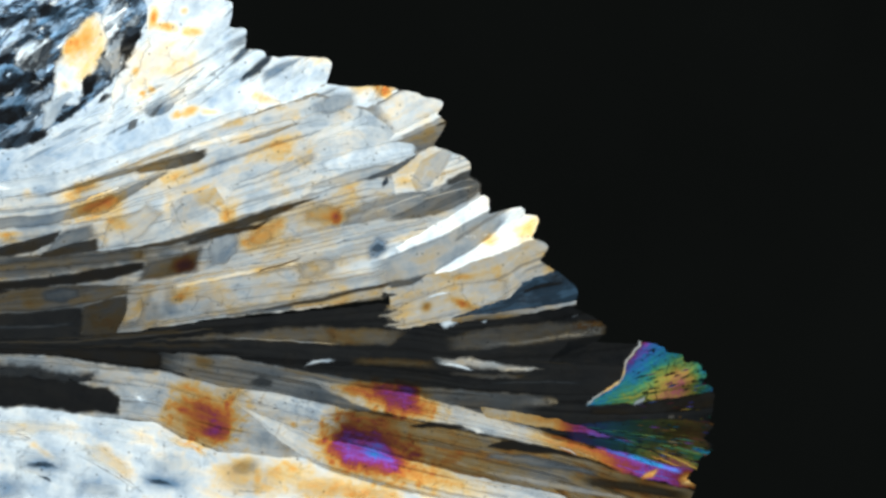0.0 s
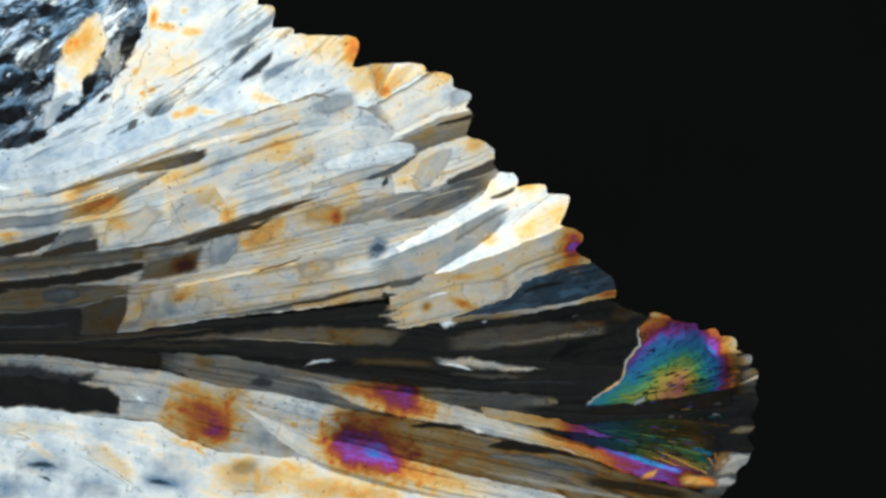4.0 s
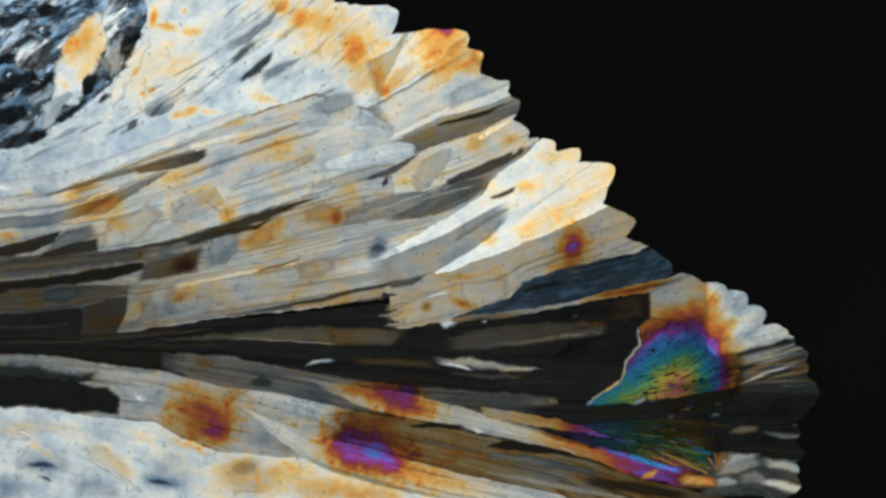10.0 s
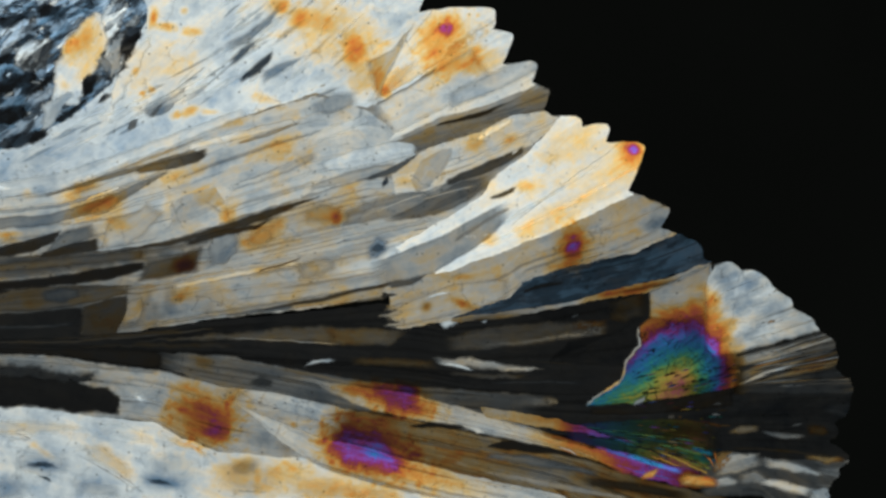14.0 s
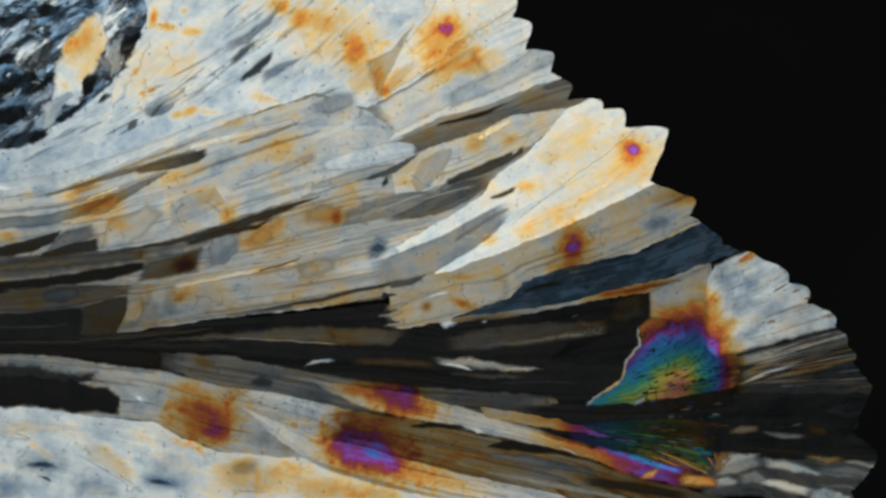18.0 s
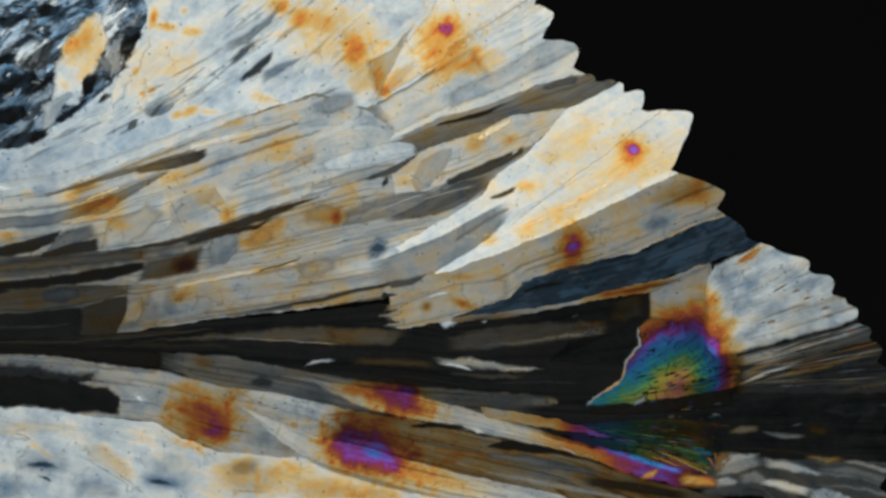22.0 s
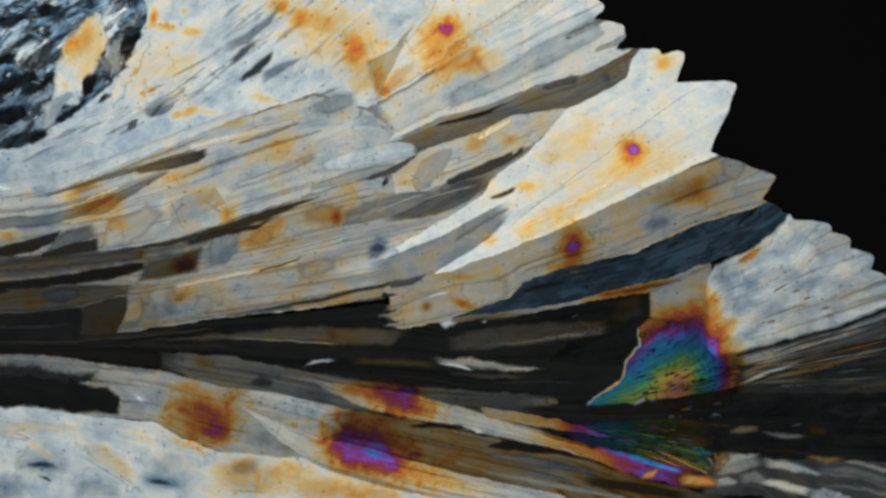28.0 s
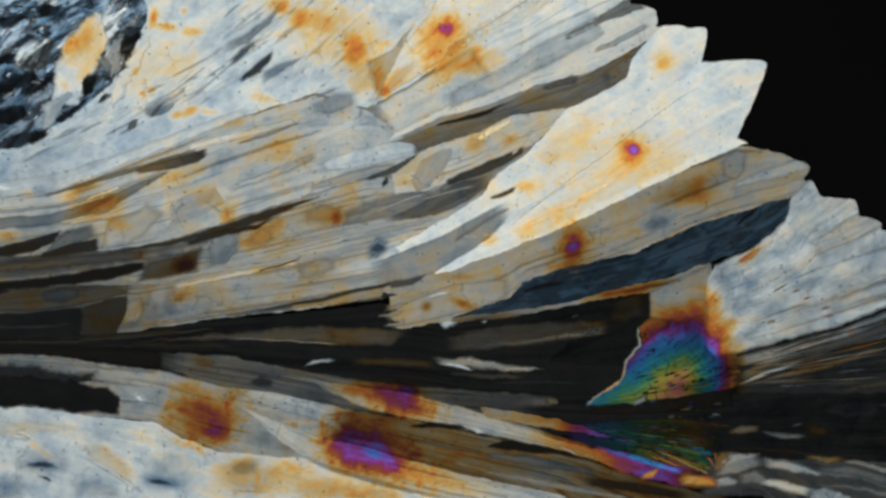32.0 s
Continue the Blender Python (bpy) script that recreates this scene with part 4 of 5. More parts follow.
navy = crystal("crystal", [(800, 562), (905, 524), (922, 500), (1000, 474), (1120, 448), (1235, 398), (1400, 348), (1500, 315)],
    [(800, 566), (900, 552), (1000, 537), (1080, 514), (1180, 492), (1260, 464), (1335, 437), (1392, 385), (1420, 330)], 0.115, 60, 7, VEINED, [(1130, 440, 60, 10, -18, 10, 0.25), (1350, 390, 30, 20, -40, 0, 1.2)], label="deep navy blue crystal blade", group=FAN)
grain(navy, "dark_grain", [(1300, 400), (1330, 372), (1345, 362)], [(1304, 404), (1335, 380), (1350, 364)], 0.02, 200, 8)
grain(navy, "dark_grain", [(920, 512), (960, 500), (1000, 498)], [(922, 520), (960, 512), (1000, 503)], 0.015, 200, 8)

rust = crystal("crystal", [(800, 562), (900, 552), (1000, 537), (1080, 514), (1180, 492), (1255, 466)], [(800, 570), (930, 556), (1050, 532), (1180, 512), (1250, 480)], 0.35, 290, 7.5, CRYSTAL,
    [(850, 564, 80, 10, -8, 0, 0.35), (1100, 517, 60, 12, -8, 130, 0.75), (1075, 520, 14, 8, 0, 80), (1180, 500, 50, 8, -10, 110, 0.6), (1010, 535, 30, 6, -8, -40, 1.3)], label="narrow rust-coloured crystal strip", group=FAN)

# ---- the dark heart of the fan ----
dark = crystal("crystal", [(-40, 585), (240, 585), (400, 566), (560, 550), (700, 535), (800, 566), (930, 555), (1160, 512), (1300, 480)],
    [(-40, 640), (200, 650), (400, 690), (700, 740), (1000, 770), (1270, 780), (1300, 690)], 0.016, 215, 1, FIBRE, label="nearly black crystal blades in extinction", group=FAN)

def dark_piece(up, lo, tone, ret, nm):
    grain(dark, nm, up, lo, tone * 1.42, ret - 15, 4, material=FIBRE, rough=1.4, ends=34)


dark_piece([(240, 602), (420, 584), (560, 574), (722, 584)], [(240, 606), (450, 604), (600, 612), (690, 614), (722, 590)], 0.085, 310, "grain")
dark_piece([(400, 596), (500, 600), (610, 608)], [(400, 601), (500, 604), (610, 612)], 0.24, 300, "pale_grain")
dark_piece([(560, 580), (640, 578), (718, 586)], [(575, 608), (640, 614), (700, 610)], 0.09, 345, "grain")
dark_piece([(-40, 603), (120, 603), (240, 592), (390, 578)], [(-40, 607), (120, 608), (240, 600), (390, 582)], 0.05, 310, "pale_grain")
dark_piece([(80, 598), (240, 590), (330, 580)], [(80, 603), (240, 597), (330, 588)], 0.04, 330, "grain")
dark_piece([(130, 610), (260, 606), (420, 605)], [(130, 616), (260, 616), (420, 618)], 0.03, 330, "grain")
dark_piece([(615, 632), (700, 632), (780, 640)], [(620, 645), (700, 652), (780, 655)], 0.06, 360, "grain")
dark_piece([(780, 598), (860, 578), (960, 568), (1075, 566)], [(790, 622), (860, 622), (950, 614), (1078, 592)], 0.060, 300, "grain")
dark_piece([(850, 612), (960, 596), (1075, 574)], [(850, 618), (960, 606), (1075, 592)], 0.15, 290, "pale_grain")
dark_piece([(1010, 572), (1050, 566), (1080, 564)], [(1010, 586), (1050, 582), (1080, 582)], 0.06, 400, "grain")
dark_piece([(1070, 532), (1110, 522), (1152, 516)], [(1075, 566), (1110, 572), (1150, 556)], 0.034, 350, "grain")
dark_piece([(770, 568), (800, 560), (810, 566)], [(785, 586), (800, 580), (812, 572)], 0.55, 220, "pale_grain")
dark_piece([(852, 568), (862, 566)], [(852, 573), (862, 572)], 0.5, 230, "pale_grain")
dark_piece([(535, 648), (556, 637), (596, 635)], [(538, 651), (566, 645), (596, 641)], 0.38, 240, "pale_grain")
dark_piece([(764, 633), (830, 632), (900, 643), (968, 651)], [(768, 643), (850, 656), (930, 660), (968, 654)], 0.34, 285, "pale_grain")
dark_piece([(772, 638), (810, 643), (845, 654)], [(778, 644), (810, 652), (840, 657)], 0.5, 230, "pale_grain")
dark_piece([(790, 655), (860, 660), (940, 662)], [(790, 662), (860, 672), (930, 670)], 0.06, 290, "grain")
dark_piece([(800, 690), (900, 692), (985, 700)], [(800, 712), (900, 722), (988, 720)], 0.11, 310, "grain")
dark_piece([(965, 705), (985, 704)], [(968, 720), (988, 718)], 0.15, 310, "pale_grain")
dark_piece([(1010, 560), (1024, 555)], [(1010, 564), (1024, 560)], 0.08, 220, "pale_grain")
dark_piece([(860, 675), (950, 672), (1040, 675)], [(860, 680), (950, 680), (1040, 682)], 0.035, 200, "grain")
dark_piece([(900, 638), (1000, 640), (1030, 655)], [(900, 640), (1000, 645), (1030, 660)], 0.02, 300, "grain")

# ---- lower fan ----
smoky = crystal("crystal", [(270, 622), (400, 628), (560, 660), (700, 680), (790, 686), (960, 702)], [(275, 650), (390, 684), (480, 696), (600, 722), (700, 735), (960, 745)], 0.17, 240, 4, FIBRE, [
    (365, 640, 22, 14, 0, 110, 0.8), (450, 640, 60, 6, 10, 0, 1.8), (560, 700, 40, 14, 15, -60, 0.6), (860, 716, 130, 32, 5, 0, 0.4)], label="smoky grey crystal blade", group=FAN, soft=5, ends=70)
grain(smoky, "pale_grain", [(400, 632), (500, 650), (620, 672), (720, 682)], [(400, 638), (500, 658), (620, 684), (720, 694)], 0.22, 290, 5, material=FIBRE)
grain(smoky, "dark_grain", [(438, 676), (462, 662), (486, 672)], [(446, 684), (465, 688), (486, 688)], 0.06, 220, 5, soft=9, ends=16)

flame = crystal("crystal", [(500, 661), (600, 678), (720, 694), (790, 712), (880, 738), (985, 774), (1080, 797), (1220, 828), (1290, 852)],
    [(502, 664), (560, 682), (640, 722), (720, 742), (850, 768), (950, 788), (1030, 805), (1100, 838), (1200, 862), (1285, 870)], 0.50, 278, 5, VIVID, [
    (860, 760, 30, 12, 15, -40), (950, 775, 30, 14, 15, 60), (570, 690, 50, 12, 12, -20, 0.7),
    (1070, 800, 90, 12, 16, 60), (1240, 858, 34, 16, 0, -130), (1215, 845, 14, 10, 0, -140)], [(955, 780, 1010, 790, 130), (1060, 800, 1140, 815, 140)], label="flame-coloured crystal blade from yellow to violet", group=FAN, soft=6, ends=170)
grain(flame, "pale_grain", [(820, 752), (850, 755), (862, 766)], [(825, 756), (845, 768), (862, 768)], 0.75, 275, 7)
grain(flame, "pale_grain", [(985, 788), (1010, 795), (1024, 806)], [(985, 791), (1008, 799), (1022, 809)], 0.6, 280, 7)
grain(flame, "grain", [(1070, 796), (1130, 806), (1210, 832)], [(1075, 800), (1130, 818), (1210, 842)], 0.85, 610, 7)
grain(flame, "grain", [(1050, 788), (1080, 794), (1125, 806)], [(1050, 793), (1080, 802), (1115, 814)], 0.6, 570, 7)
grain(flame, "grain", [(1130, 846), (1145, 834), (1165, 826)], [(1135, 852), (1155, 846), (1168, 832)], 0.7, 370, 8)
grain(flame, "grain", [(1195, 848), (1215, 838), (1245, 840), (1275, 848)], [(1200, 860), (1225, 862), (1260, 865), (1278, 860)], 0.65, 380, 8, spots=[(1235, 850, 14, 10, 0, 60)])
orange_strip = crystal("crystal", [(850, 720), (920, 730), (985, 742), (1030, 755), (1078, 772)], [(858, 738), (930, 750), (1000, 762), (1040, 769), (1078, 777)], 0.36, 345, 6, VIVID, [(880, 728, 20, 8, 10, -60), (960, 742, 30, 8, 10, 70)], [(975, 745, 1012, 752, 165), (1012, 752, 1050, 762, 60)], label="narrow orange crystal strip turning violet", group=FAN)

spectrum = crystal("crystal", [(995, 752), (1100, 744), (1190, 738), (1290, 752)], [(1000, 776), (1090, 802), (1210, 834), (1295, 850)], 0.085, 590, 4.5, RAINBOW, [
    (1150, 805, 40, 12, 15, 30, 2.2), (1245, 810, 34, 14, 10, -150, 2.6), (1200, 815, 40, 10, 15, 60, 3.0), (1100, 775, 40, 14, 15, 0, 1.5), (1270, 832, 16, 16, 0, -260, 2.2), (1200, 760, 60, 14, 5, 0, 0.35)],
    [(1030, 760, 1160, 785, 210), (1160, 785, 1200, 800, 60)], label="dark iridescent crystal blade in many colours", group=FAN, soft=3, ends=20)
for i in range(74):
    pick = random.Random(700 + i)
    q = pick.random()
    x0 = 1012 + 236 * q
    y0 = 755 + (x0 - 1012) * 0.10 + pick.uniform(-6, 46) * (0.3 + 0.7 * q)
    ln, w = pick.uniform(14, 54), pick.uniform(0.8, 2.4)
    fall = 0.06 + 0.26 * (y0 - 745) / 80
    grain(spectrum, "grain", [(x0, y0), (x0 + ln * 0.6, y0 + ln * 0.6 * fall - w), (x0 + ln, y0 + ln * fall)], [(x0 + 1, y0 + w * 0.5), (x0 + ln * 0.6, y0 + ln * 0.6 * fall + w), (x0 + ln, y0 + ln * fall + 1)],
          pick.choice((0.01, 0.08, 0.16, 0.3, 0.5)) * (0.35 + 0.8 * q), pick.gauss(590 + 250 * q, 70), 6, soft=1.6, ends=ln * 0.25, rough=0.8)

def spectrum_piece(pts, w, tone, ret):
    grain(spectrum, "grain" if tone > 0.05 else "dark_grain", [(x, y - w * q) for (x, y), q in zip(pts, (0.5, 1, 0.8))], [(x, y + w * q) for (x, y), q in zip(pts, (0.5, 1, 0.8))], tone, ret, 8, material=RAINBOW, soft=2, ends=8, rough=1.6)


spectrum_piece([(1145, 796), (1185, 807), (1255, 840)], 3.2, 0.62, 865)
spectrum_piece([(1150, 806), (1175, 815), (1205, 826)], 2.0, 0.5, 385)
spectrum_piece([(1165, 786), (1205, 796), (1245, 806)], 4.0, 0.34, 775)
spectrum_piece([(1225, 792), (1245, 800), (1262, 806)], 6.0, 0.42, 680)
spectrum_piece([(1210, 812), (1235, 822), (1258, 832)], 3.5, 0.36, 800)
spectrum_piece([(1248, 806), (1258, 816), (1264, 828)], 4.0, 0.45, 575)
spectrum_piece([(1262, 800), (1270, 815), (1272, 832)], 5.0, 0.45, 430)
spectrum_piece([(1105, 803), (1135, 812), (1168, 824)], 2.4, 0.8, 655)
spectrum_piece([(1090, 770), (1150, 778), (1210, 786)], 3.0, 0.12, 700)
spectrum_piece([(1120, 788), (1150, 796), (1185, 812)], 3.0, 0.02, 640)
spectrum_piece([(1180, 800), (1215, 812), (1250, 828)], 1.6, 0.02, 640)

olive = crystal("crystal", [(520, 735), (640, 726), (740, 742), (860, 770), (1020, 808), (1120, 840), (1240, 870), (1320, 886)],
    [(560, 772), (660, 802), (760, 832), (880, 862), (1020, 894), (1200, 915), (1340, 945)], 0.235, 372, 3.5, FIBRE, [
    (670, 770, 60, 26, 10, 0, 0.7), (660, 740, 40, 10, 0, 40), (950, 840, 90, 18, 14, -110, 0.7), (880, 815, 60, 10, 10, 20), (1140, 864, 110, 20, 10, 0, 0.3)], label="olive-brown striated crystal blade", group=FAN, soft=6, ends=130)
grain(olive, "dark_grain", [(722, 753), (760, 745), (815, 751), (832, 760)], [(728, 757), (780, 759), (832, 763)], 0.012, 300, 7)
grain(olive, "dark_grain", [(862, 788), (890, 776), (950, 786), (1000, 796), (1022, 806)], [(858, 792), (940, 803), (1000, 806), (1022, 809)], 0.010, 300, 7)
grain(olive, "grain", [(860, 800), (940, 802), (1060, 832)], [(850, 812), (940, 828), (1060, 846)], 0.16, 230, 5, material=FIBRE)
grain(olive, "pale_grain", [(800, 812), (900, 838), (1000, 856), (1120, 880)], [(800, 820), (900, 850), (1010, 872), (1110, 886)], 0.34, 285, 5, material=FIBRE, spots=[(850, 830, 40, 10, 14, 70)])
grain(olive, "dark_grain", [(1020, 840), (1120, 852), (1230, 872)], [(1020, 858), (1120, 872), (1230, 890)], 0.03, 330, 5, material=FIBRE, soft=7, ends=60)
grain(olive, "grain", [(700, 770), (800, 785), (860, 796)], [(700, 778), (800, 798), (860, 806)], 0.22, 330, 4, material=FIBRE)

ashen = crystal("crystal", [(-40, 617), (100, 629), (200, 645), (285, 655), (380, 677), (500, 694), (600, 716), (650, 732)],
    [(-40, 720), (150, 740), (270, 748), (330, 778), (390, 803), (480, 820), (560, 815), (620, 775)], 0.46, 244, 3, CRYSTAL, [
    (362, 738, 76, 50, 8, 0, 0.7), (310, 735, 22, 22, 0, 50), (410, 775, 30, 22, 0, 50), (465, 775, 26, 30, 30, 10, 0.75),
    (540, 720, 70, 16, 14, -45, 1.1), (250, 705, 14, 8, 30, -30, 1.7), (650, 755, 50, 22, 10, 0, 0.75), (510, 790, 24, 20, 0, -10, 0.5), (40, 660, 150, 40, 10, 0, 0.35)], label="ash-grey crystal blade with rust-brown stains", group=FAN, soft=5, ends=70)
grain(ashen, "dark_grain", [(-40, 611), (100, 617), (200, 617), (270, 620), (288, 630)], [(-40, 619), (100, 629), (200, 645), (270, 652), (288, 645)], 0.010, 300, 5)
grain(ashen, "dark_grain", [(-40, 632), (60, 645), (120, 652), (186, 655)], [(-40, 665), (60, 678), (130, 682), (184, 680)], 0.05, 195, 4, soft=12, ends=40, rough=3)
grain(ashen, "dark_grain", [(-40, 648), (60, 664), (140, 674), (190, 686), (214, 706)], [(-40, 718), (60, 724), (150, 736), (219, 736)], 0.010, 200, 5, soft=9, ends=9, rough=2)
grain(ashen, "pale_grain", [(-40, 622), (100, 632), (190, 648), (285, 656)], [(-40, 632), (90, 644), (190, 656), (280, 664)], 0.32, 240, 4)
grain(ashen, "pale_grain", [(236, 700), (246, 695)], [(246, 712), (260, 716)], 0.8, 235, 5)
grain(ashen, "pale_grain", [(380, 680), (470, 686), (560, 704), (640, 726)], [(380, 706), (470, 722), (560, 748), (615, 765)], 0.54, 232, 4, ends=90, soft=10, spots=[(380, 738, 70, 46, 8, 0, 0.7), (640, 750, 40, 24, 0, 0, 0.85)])

for i in range(26):
    pick = random.Random(1500 + i)
    q = pick.random()
    x0, y0, an = 420 + 200 * q, 690 + 46 * q + pick.uniform(-6, 26), radians(pick.gauss(20, 40))
    ln, w = pick.uniform(5, 15), pick.uniform(0.7, 1.5)
    dx, dy = math.cos(an), math.sin(an)
    grain(ashen, "crack", [(x0, y0), (x0 + dx * ln * 0.5 + dy * 3, y0 + dy * ln * 0.5 - 3 - w), (x0 + dx * ln, y0 + dy * ln)], [(x0 + 1, y0 + 1), (x0 + dx * ln * 0.5 + dy * 3, y0 + dy * ln * 0.5 - 3 + w), (x0 + dx * ln + 1, y0 + dy * ln + 1)],
          0.08, 250, 6, soft=1.2, ends=3, most=0.75, rough=1.5)

bright = crystal("crystal", [(396, 702), (470, 735), (560, 770), (640, 788), (720, 812), (840, 842), (1000, 876), (1100, 905)],
    [(398, 705), (460, 752), (520, 802), (570, 830), (700, 868), (840, 895), (1000, 920)], 0.56, 250, 5.5, VIVID, [
    (720, 836, 70, 26, 18, 80, 1.15), (790, 856, 80, 22, 15, 66, 1.15), (590, 800, 22, 26, 0, 60), (545, 775, 24, 18, 0, 0, 0.95)], label="pale crystal blade with a vivid violet blot", group=FAN, soft=5, ends=60)
grain(bright, "dark_grain", [(600, 772), (670, 780), (740, 806)], [(602, 778), (680, 802), (738, 818)], 0.30, 300, 6, soft=5, ends=40)

frost = crystal("crystal_mass", [(-40, 712), (60, 722), (160, 736), (270, 746), (330, 777), (385, 799), (480, 808), (560, 810), (640, 830), (760, 860), (880, 900)],
    [(-40, 940), (400, 940), (900, 940)], 0.74, 214, 4.6, MILKY, turn=14, spots=[(72, 824, 36, 8, 6, -90, 0.3), (75, 820, 40, 14, 6, -50, 0.9), (285, 852, 30, 7, 12, -90, 0.35), (290, 848, 40, 16, 12, -55, 0.85), (150, 855, 40, 14, 0, -60, 0.8),
    (25, 860, 26, 20, 0, -60, 0.75), (60, 760, 60, 16, 0, 25), (440, 842, 76, 34, 0, 60, 0.85), (620, 862, 170, 48, 12, 80, 1.05), (480, 845, 8, 26, 10, 25),
    (300, 800, 40, 18, 30, 30), (690, 868, 60, 14, 12, 35), (440, 820, 20, 12, 0, 60, 0.6), (500, 865, 14, 24, 0, -40)], label="frosty white crystal mass with yellow patches", group=FAN)


def frost_piece(up, lo, tone, ret):
    grain(frost, "grain", up, lo, tone, ret, 6, material=MILKY, soft=30, ends=40, rough=1.5, most=0.55)


frost_piece([(-40, 735), (60, 738), (150, 752)], [(-40, 770), (60, 775), (150, 765)], 0.78, 275)
frost_piece([(130, 785), (180, 780), (240, 830)], [(150, 810), (190, 835), (240, 860)], 0.80, 305)
frost_piece([(380, 815), (440, 815), (500, 825)], [(385, 860), (440, 885), (500, 870)], 0.75, 320)
frost_piece([(520, 840), (600, 845), (700, 872)], [(510, 890), (600, 895), (700, 895)], 0.76, 325)
frost_piece([(290, 765), (330, 780), (380, 803)], [(280, 775), (330, 795), (375, 815)], 0.85, 290)
frost_piece([(250, 800), (310, 790), (360, 810)], [(255, 845), (310, 860), (350, 850)], 0.74, 220)
frost_piece([(20, 790), (80, 780), (130, 800)], [(20, 840), (80, 860), (130, 835)], 0.74, 222)
frost_piece([(120, 850), (170, 842), (220, 860)], [(125, 880), (170, 890), (225, 885)], 0.66, 200)
frost_piece([(-40, 840), (20, 835), (60, 850)], [(-40, 900), (20, 895), (60, 890)], 0.66, 200)
frost_piece([(160, 745), (210, 742), (270, 760)], [(160, 775), (210, 785), (270, 790)], 0.86, 240)
frost_piece([(400, 820), (430, 812), (462, 822)], [(405, 842), (430, 845), (455, 838)], 0.42, 330)
frost_piece([(640, 862), (680, 862), (720, 880)], [(630, 885), (680, 890), (710, 895)], 0.8, 240)
for x0, y0, x1, y1 in ((130, 800, 250, 872), (20, 765, 60, 778), (200, 832, 262, 880), (250, 845, 305, 860), (40, 815, 95, 830), (300, 790, 330, 768), (30, 812, 45, 805), (400, 868, 480, 872), (505, 880, 510, 850)):
    grain(frost, "crack", [(x0, y0 - 1), ((x0 + x1) / 2 + 3, (y0 + y1) / 2 - 2.4), (x1, y1 - 1)], [(x0, y0 + 0.6), ((x0 + x1) / 2 + 3, (y0 + y1) / 2 + 0.8), (x1, y1 + 0.6)], 0.4, 250, 7, rough=0.8, soft=1.2, ends=20, most=0.6)

for up, lo in (([(44, 819), (75, 815), (106, 828)], [(44, 823), (72, 828), (106, 831)]), ([(258, 846), (285, 846), (312, 858)], [(258, 850), (282, 858), (312, 861)]), ([(64, 838), (84, 842), (98, 850)], [(66, 842), (82, 850), (98, 853)])):
    grain(frost, "dark_grain", up, lo, 0.12, 110, 8, soft=6, ends=22, most=0.85, rough=1.5)

# ---- iridescent blade and the white fan beyond it ----
iris = crystal("crystal", [(1034, 714), (1060, 696), (1098, 672), (1106, 638), (1131, 612), (1130, 578), (1156, 558), (1160, 512), (1200, 490), (1262, 462)],
    [(1036, 720), (1080, 717), (1130, 714), (1190, 706), (1270, 694), (1312, 680), (1308, 640), (1292, 600), (1270, 540), (1262, 500)], 0.37, 200, 8, RAINBOW, [
    (1283, 655, 26, 30, 0, 0, 0.25), (1240, 688, 60, 16, -8, 0, 0.4), (1165, 668, 60, 20, -20, 0, 1.5), (1215, 625, 30, 24, 0, 0, 0.85), (1195, 572, 56, 20, 0, 0, 0.5), (1252, 612, 20, 34, -30, 0, 0.55), (1112, 640, 13, 44, 30, 0, 0.6)], label="iridescent rainbow crystal blade with dark cracks", group=FAN, heart=True, soft=5, ends=3)
grain(iris, "pale_grain", [(1033, 712), (1060, 694), (1097, 670), (1104, 638), (1129, 610), (1128, 577)], [(1036, 719), (1062, 699), (1101, 675), (1110, 640), (1134, 614), (1135, 580)], 0.52, 275, 9, step=3, soft=2, ends=8, rough=2.4, most=0.85)
grain(iris, "pale_grain", [(1062, 694), (1080, 682), (1098, 672)], [(1064, 698), (1082, 688), (1100, 678)], 0.62, 310, 9, step=3, soft=2, ends=6, rough=1.6)
grain(iris, "pale_grain", [(1122, 710), (1130, 704), (1142, 702)], [(1122, 718), (1132, 716), (1142, 708)], 0.4, 230, 10, step=3, soft=2, ends=5, rough=1.6)
grain(iris, "dark_grain", [(1040, 722), (1120, 716), (1200, 702), (1300, 684)], [(1040, 735), (1120, 735), (1200, 730), (1300, 720)], 0.012, 300, 9)
for i in range(30):
    an = radians(-168 + 150 * (i + random.uniform(-0.4, 0.4)) / 29)
    d0, ln, w = random.uniform(14, 60), random.uniform(16, 46), random.uniform(0.7, 1.5)
    x0, y0 = 1185 + 1.25 * d0 * math.cos(an), 692 + 0.8 * d0 * math.sin(an)
    x1, y1 = x0 + ln * math.cos(an + 0.3), y0 + ln * 0.8 * math.sin(an + 0.3)
    grain(iris, "crack", [(x0, y0 - w * 0.5), ((x0 + x1) / 2, (y0 + y1) / 2 - w), (x1, y1 - 0.4)], [(x0 + w * 0.5, y0 + w * 0.5), ((x0 + x1) / 2 + w, (y0 + y1) / 2 + w * 0.4), (x1 + 0.6, y1 + 0.4)], 0.03, 650, 10, soft=1.2, ends=6, most=0.85)
